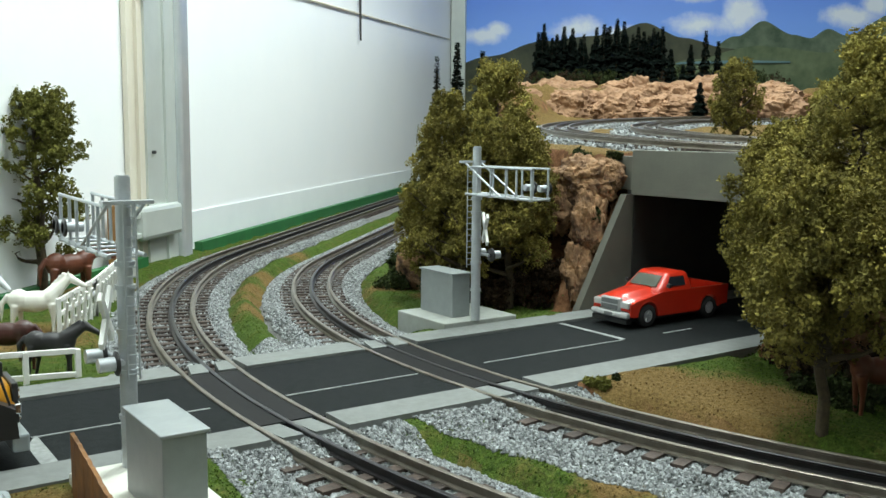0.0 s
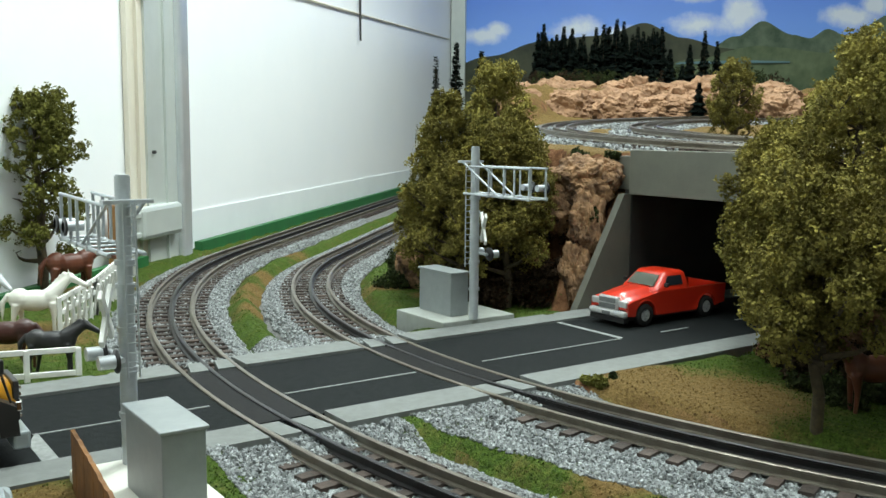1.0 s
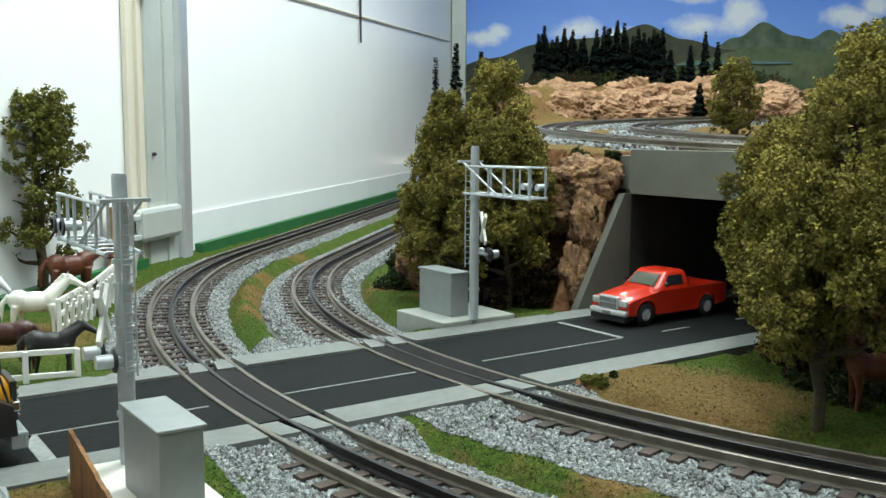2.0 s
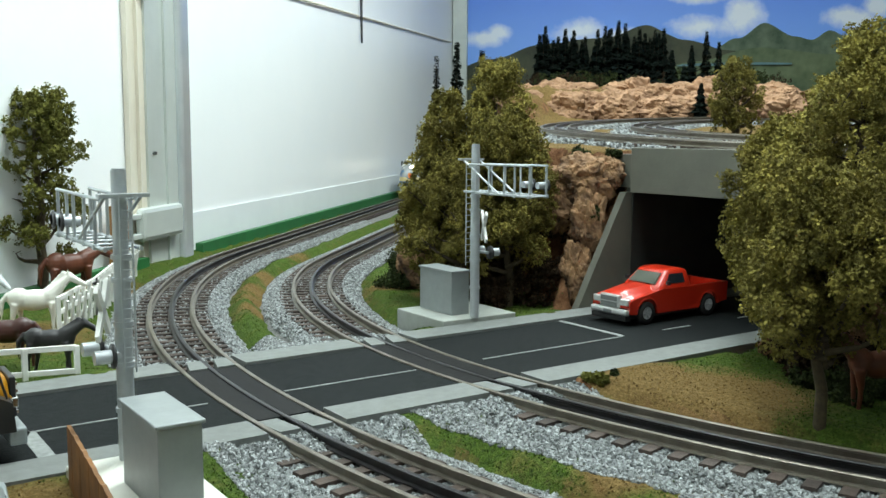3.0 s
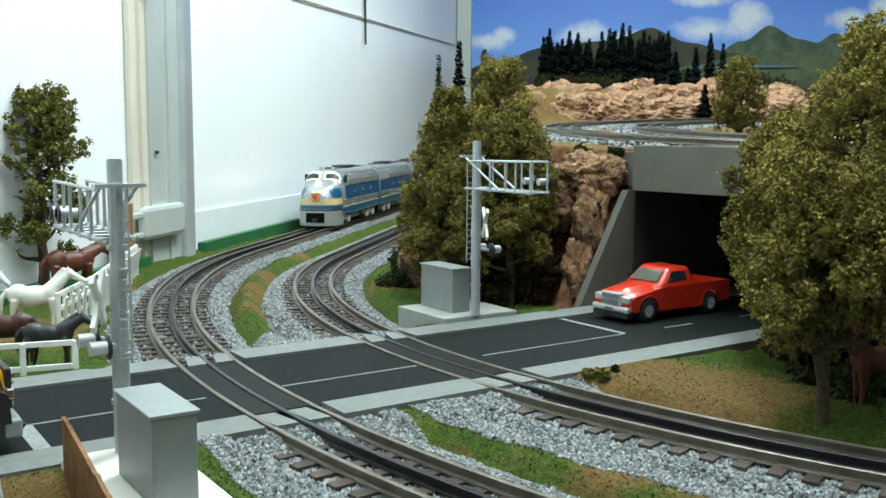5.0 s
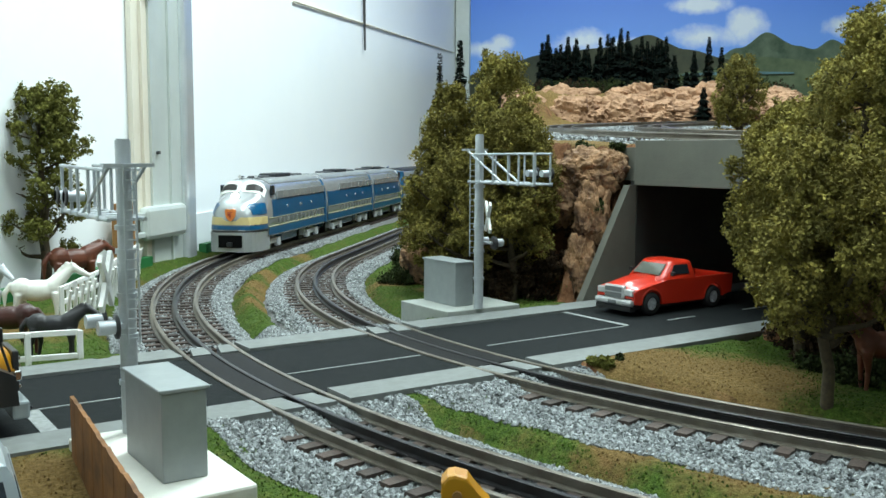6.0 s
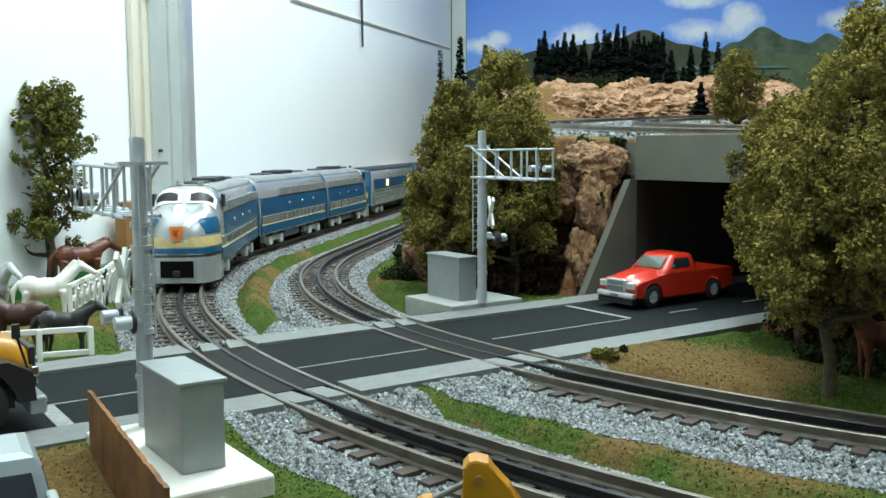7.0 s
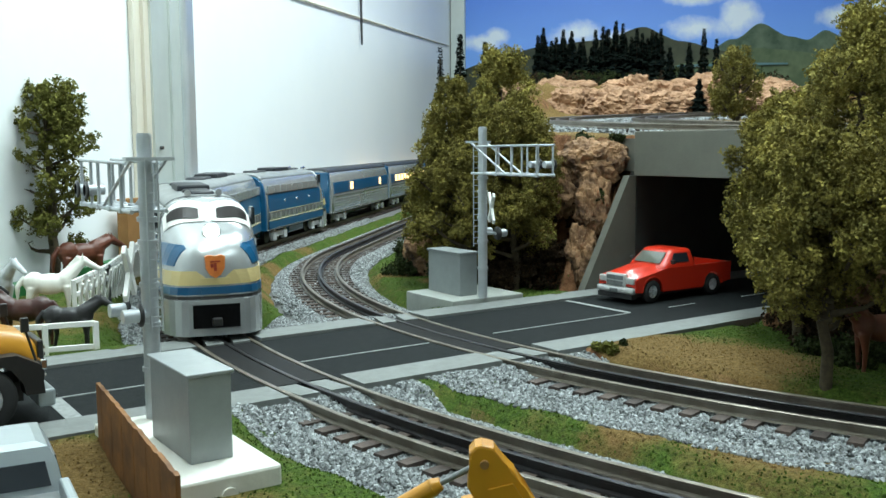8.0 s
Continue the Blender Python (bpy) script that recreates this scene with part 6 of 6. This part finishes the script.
def skin_patch(rows, x0, x1, y0, y1, sgn, lift):
    """A thin panel that follows the slope of the cab front, swept back towards the sides."""
    sh = Shape()
    rings = []
    for i in range(9):
        v = i / 8
        top, low = [], []
        for k in range(9):
            u = k / 8
            round_off = 0.10 * (2 * v - 1) ** 4
            y = y0 + (y1 - y0) * v
            x = x0 + (x1 - x0) * (round_off + (1 - 2 * round_off) * u) - 6.0 * y * y
            r = next(((a, b) for a, b in zip(rows[:-1], rows[1:]) if a[0] <= x <= b[0]), (rows[-2], rows[-1]))
            q = (x - r[0][0]) / (r[1][0] - r[0][0])
            w, zt, n = (r[0][m] + (r[1][m] - r[0][m]) * q for m in (1, 2, 3))
            z = SILL + (zt - SILL) * max(0.0, 1 - (y / w) ** n) ** (1 / n)
            top.append((x + lift * 0.8, sgn * y, z + lift * 0.7))
            low.append((x - 0.0008, sgn * y, z - 0.0008))
        rings.append(top + low[::-1])
    sh.loft(rings, smooth=False)
    return sh


def band_one(rows, za, zb, xa, xb, sgn):
    sh = Shape()
    rings = []
    for x, w, zt, n in [r for r in fill_rows(rows, 0.003) if xa <= r[0] <= xb]:
        hi = min(zb, zt - 0.004)
        zs = [za + (hi - za) * k / 4 for k in range(5)]
        rings.append([(x, sgn * (side_y(w, SILL, zt, n, z) + 0.0007), z) for z in zs] + [(x, sgn * (side_y(w, SILL, zt, n, z) - 0.0005), z) for z in reversed(zs)])
    sh.loft(rings, smooth=False)
    return sh


def roof_skin(rows, xa_off, xb):
    sh = Shape()
    rings = []
    for x, w, zt, n in [r for r in fill_rows(rows) if r[0] <= xb]:
        up = [(y * 1.008, z + 0.0006) for y, z in section(w, SILL, zt, n, 40) if z > zt - 0.0075]
        lowr = [(y * 0.98, z - 0.0008) for y, z in reversed([q for q in section(w, SILL, zt, n, 40) if q[1] > zt - 0.0075])]
        rings.append([(x, y, z) for y, z in up + lowr])
    rings = [r for r in rings if len(r) == len(rings[0])]
    sh.loft(rings, smooth=True)
    return sh


def passenger_car(label, windows, length=0.405):
    t = thing("passenger_car", Matrix(), label, "railway car", "passenger cars of the train")
    hl = length / 2
    rows = [(-hl, 0.0310, 0.0855, 4.6), (-hl + 0.003, 0.0318, 0.0872, 4.6), (hl - 0.003, 0.0318, 0.0872, 4.6), (hl, 0.0310, 0.0855, 4.6)]
    part("body", shell(rows), M_TRAINSILVER, t, "silver ribbed body")
    part("window_band", band(rows, 0.0490, 0.0660, -hl + 0.004, hl - 0.004), M_TRAINBLUE, t, "blue window band")
    part("sill_band", band(rows, 0.0440, 0.0465, -hl + 0.004, hl - 0.004), M_ROOFLIGHT, t, "grey sill strip")
    part("roof_panel", roof_skin(rows, 0, hl), M_ROOFGREY, t, "dark roof")
    for k in range(5):
        z = 0.0215 + 0.0042 * k
        part("rib", band(rows, z, z + 0.0016, -hl + 0.004, hl - 0.004, 0.0007), M_TRAINSILVER, t, "raised rib")
    for y in (-1, 1):
        for x, w, lit in windows:
            sh = Shape()
            sh.bevelbox(x - w / 2 - 0.002, x + w / 2 + 0.002, y * 0.0312 - 0.0014, y * 0.0312 + 0.0014, 0.0500, 0.0650, 0.0006)
            f = part("window", sh, M_TRAINSILVER, t, "silver window frame")
            sh = Shape()
            sh.bevelbox(x - w / 2, x + w / 2, y * 0.0322 - 0.0008, y * 0.0322 + 0.0008, 0.0515, 0.0638, 0.0004)
            part("pane", sh, M_WINDOWLIT if lit else M_GLASS, f, "warmly lit pane" if lit else "dark pane")
    sh = Shape()
    sh.box(-hl + 0.02, hl - 0.02, -0.018, 0.018, 0.011, 0.020)
    part("underframe", sh, M_BLACK, t, "black underframe")
    for x in (-hl + 0.062, hl - 0.062):
        bogie(t, x, 0.058, 2, M_TRAINSILVER)
    for x in (-1, 1):
        sh = Shape()
        sh.bevelbox(x * hl + (x * 0.0005 if x > 0 else -0.0065), x * hl + (0.0065 if x > 0 else x * -0.0005 * -1), -0.028, 0.028, 0.020, 0.082, 0.0012)
        part("end_bulkhead", sh, M_TRAINBLUE, t, "blue car end")
        sh = Shape()
        sh.bevelbox(x * (hl + 0.009) - 0.004, x * (hl + 0.009) + 0.004, -0.009, 0.009, 0.020, 0.072, 0.001)
        part("diaphragm", sh, M_BLACK, t, "black corridor bellows")
    return t


LEAD = diesel("silver and blue streamlined diesel with lit headlight", True, True)
BOOST = diesel("silver and blue cabless booster diesel", False)
TRAIL = diesel("silver and blue streamlined diesel facing backwards", True, False)
BAG = passenger_car("silver and blue baggage car with lit door windows", [(-0.125, 0.013, True), (0.085, 0.017, True)])
COACH = passenger_car("silver and blue coach with warm lit windows", [(-0.150 + 0.030 * k, 0.020, True) for k in range(11)])
COACH2 = passenger_car("silver and blue second coach with lit windows", [(-0.150 + 0.030 * k, 0.020, True) for k in range(11)])

# distance of the nose along the wall track
RUN = [(0.0, 2.250), (0.5, 2.060), (1.0, 1.868), (1.5, 1.674), (2.0, 1.478), (2.5, 1.279), (3.0, 1.078), (3.5, 0.882), (4.0, 0.688), (4.5, 0.488), (5.0, 0.290), (5.5, 0.105), (6.0, -0.060), (6.5, -0.206), (7.0, -0.350), (7.5, -0.491), (8.0, -0.623)]


def run_at(t):
    for (ta, a), (tb, b) in zip(RUN[:-1], RUN[1:]):
        if t <= tb:
            return a + (b - a) * (t - ta) / (tb - ta)
    return RUN[-1][1]


def rolling(s, wheelbase, turn=0):
    """Pose of a car whose middle is s metres along the wall track, resting on two bogies."""
    p, _ = line_a(s - wheelbase / 2)
    q, _ = line_a(s + wheelbase / 2)
    a = math.degrees(math.atan2(p.y - q.y, p.x - q.x))
    c = (p + q) / 2
    return pose(c.x, c.y, 0.0002, 0, 0, a + turn)


def motions():
    times = [0.25 * k for k in range(33)]
    for car in (LEAD, BOOST, TRAIL):
        car.scale = (1.0, 1.05, 1.02)
    for car, back, wheelbase, turn in ((LEAD, 0.1440, 0.236, 0), (BOOST, 0.4395, 0.166, 0), (TRAIL, 0.7350, 0.166, 180), (BAG, 1.0970, 0.281, 0), (COACH, 1.5230, 0.281, 0), (COACH2, 1.9490, 0.281, 0)):
        walk(car, [(t, rolling(run_at(t) + back, wheelbase, turn)) for t in times])


# ---- ground cover ----
def crumbs(name, area, count, material, seed, want_bare, label):
    """Fine turf crumbs pressed on the ground."""
    rng = random.Random(seed)
    v, f = [], []
    x0, x1, y0, y1 = area
    for _ in range(count):
        x, y = rng.uniform(x0, x1), rng.uniform(y0, y1)
        if (bare_soil(x, y) + rng.uniform(-0.12, 0.12) > 0.45) != want_bare or track_gap(x, y) < 0.052 or -0.074 < y < 0.099:
            continue
        z = land(x, y)
        if z > 0.02 or wall_dist(x, y) > -0.02:
            continue
        r = rng.uniform(0.0003, 0.0009)
        a = rng.uniform(0, 6.28)
        o = len(v)
        v += [(x + r * math.cos(a + q), y + r * math.sin(a + q), z - 0.0003) for q in (0, 2.1, 4.2)] + [(x + rng.uniform(-r, r) * 0.5, y + rng.uniform(-r, r) * 0.5, z + r * rng.uniform(0.6, 1.5))]
        f += [(o, o + 1, o + 3), (o + 1, o + 2, o + 3), (o + 2, o, o + 3)]
    ob = new(name, raw(name, v, f, material))
    return tagged(ob, label, "ground cover", kind="stuff")


M_TURF = mat("turf_crumbs", (0.062, 0.105, 0.014), 0.95, 0, (0.026, 0.046, 0.007), 90, rnd=-0.6, spec=0.1)
M_SOIL = mat("soil_crumbs", (0.150, 0.097, 0.032), 0.95, 0, (0.10, 0.061, 0.020), 90, rnd=-0.45, spec=0.1)
crumbs("turf", (-0.42, 0.08, -0.32, -0.072), 26000, M_TURF, 61, False, "fine green turf crumbs on the scenery")
crumbs("turf", (-0.45, 0.12, 0.096, 0.62), 26000, M_TURF, 62, False, "fine green turf crumbs on the scenery")
crumbs("loose_soil", (-0.48, 0.04, -0.32, -0.072), 16000, M_SOIL, 63, True, "fine tan soil crumbs on the scenery")
crumbs("loose_soil", (-0.45, 0.12, 0.096, 0.62), 9000, M_SOIL, 64, True, "fine tan soil crumbs on the scenery")


motions()
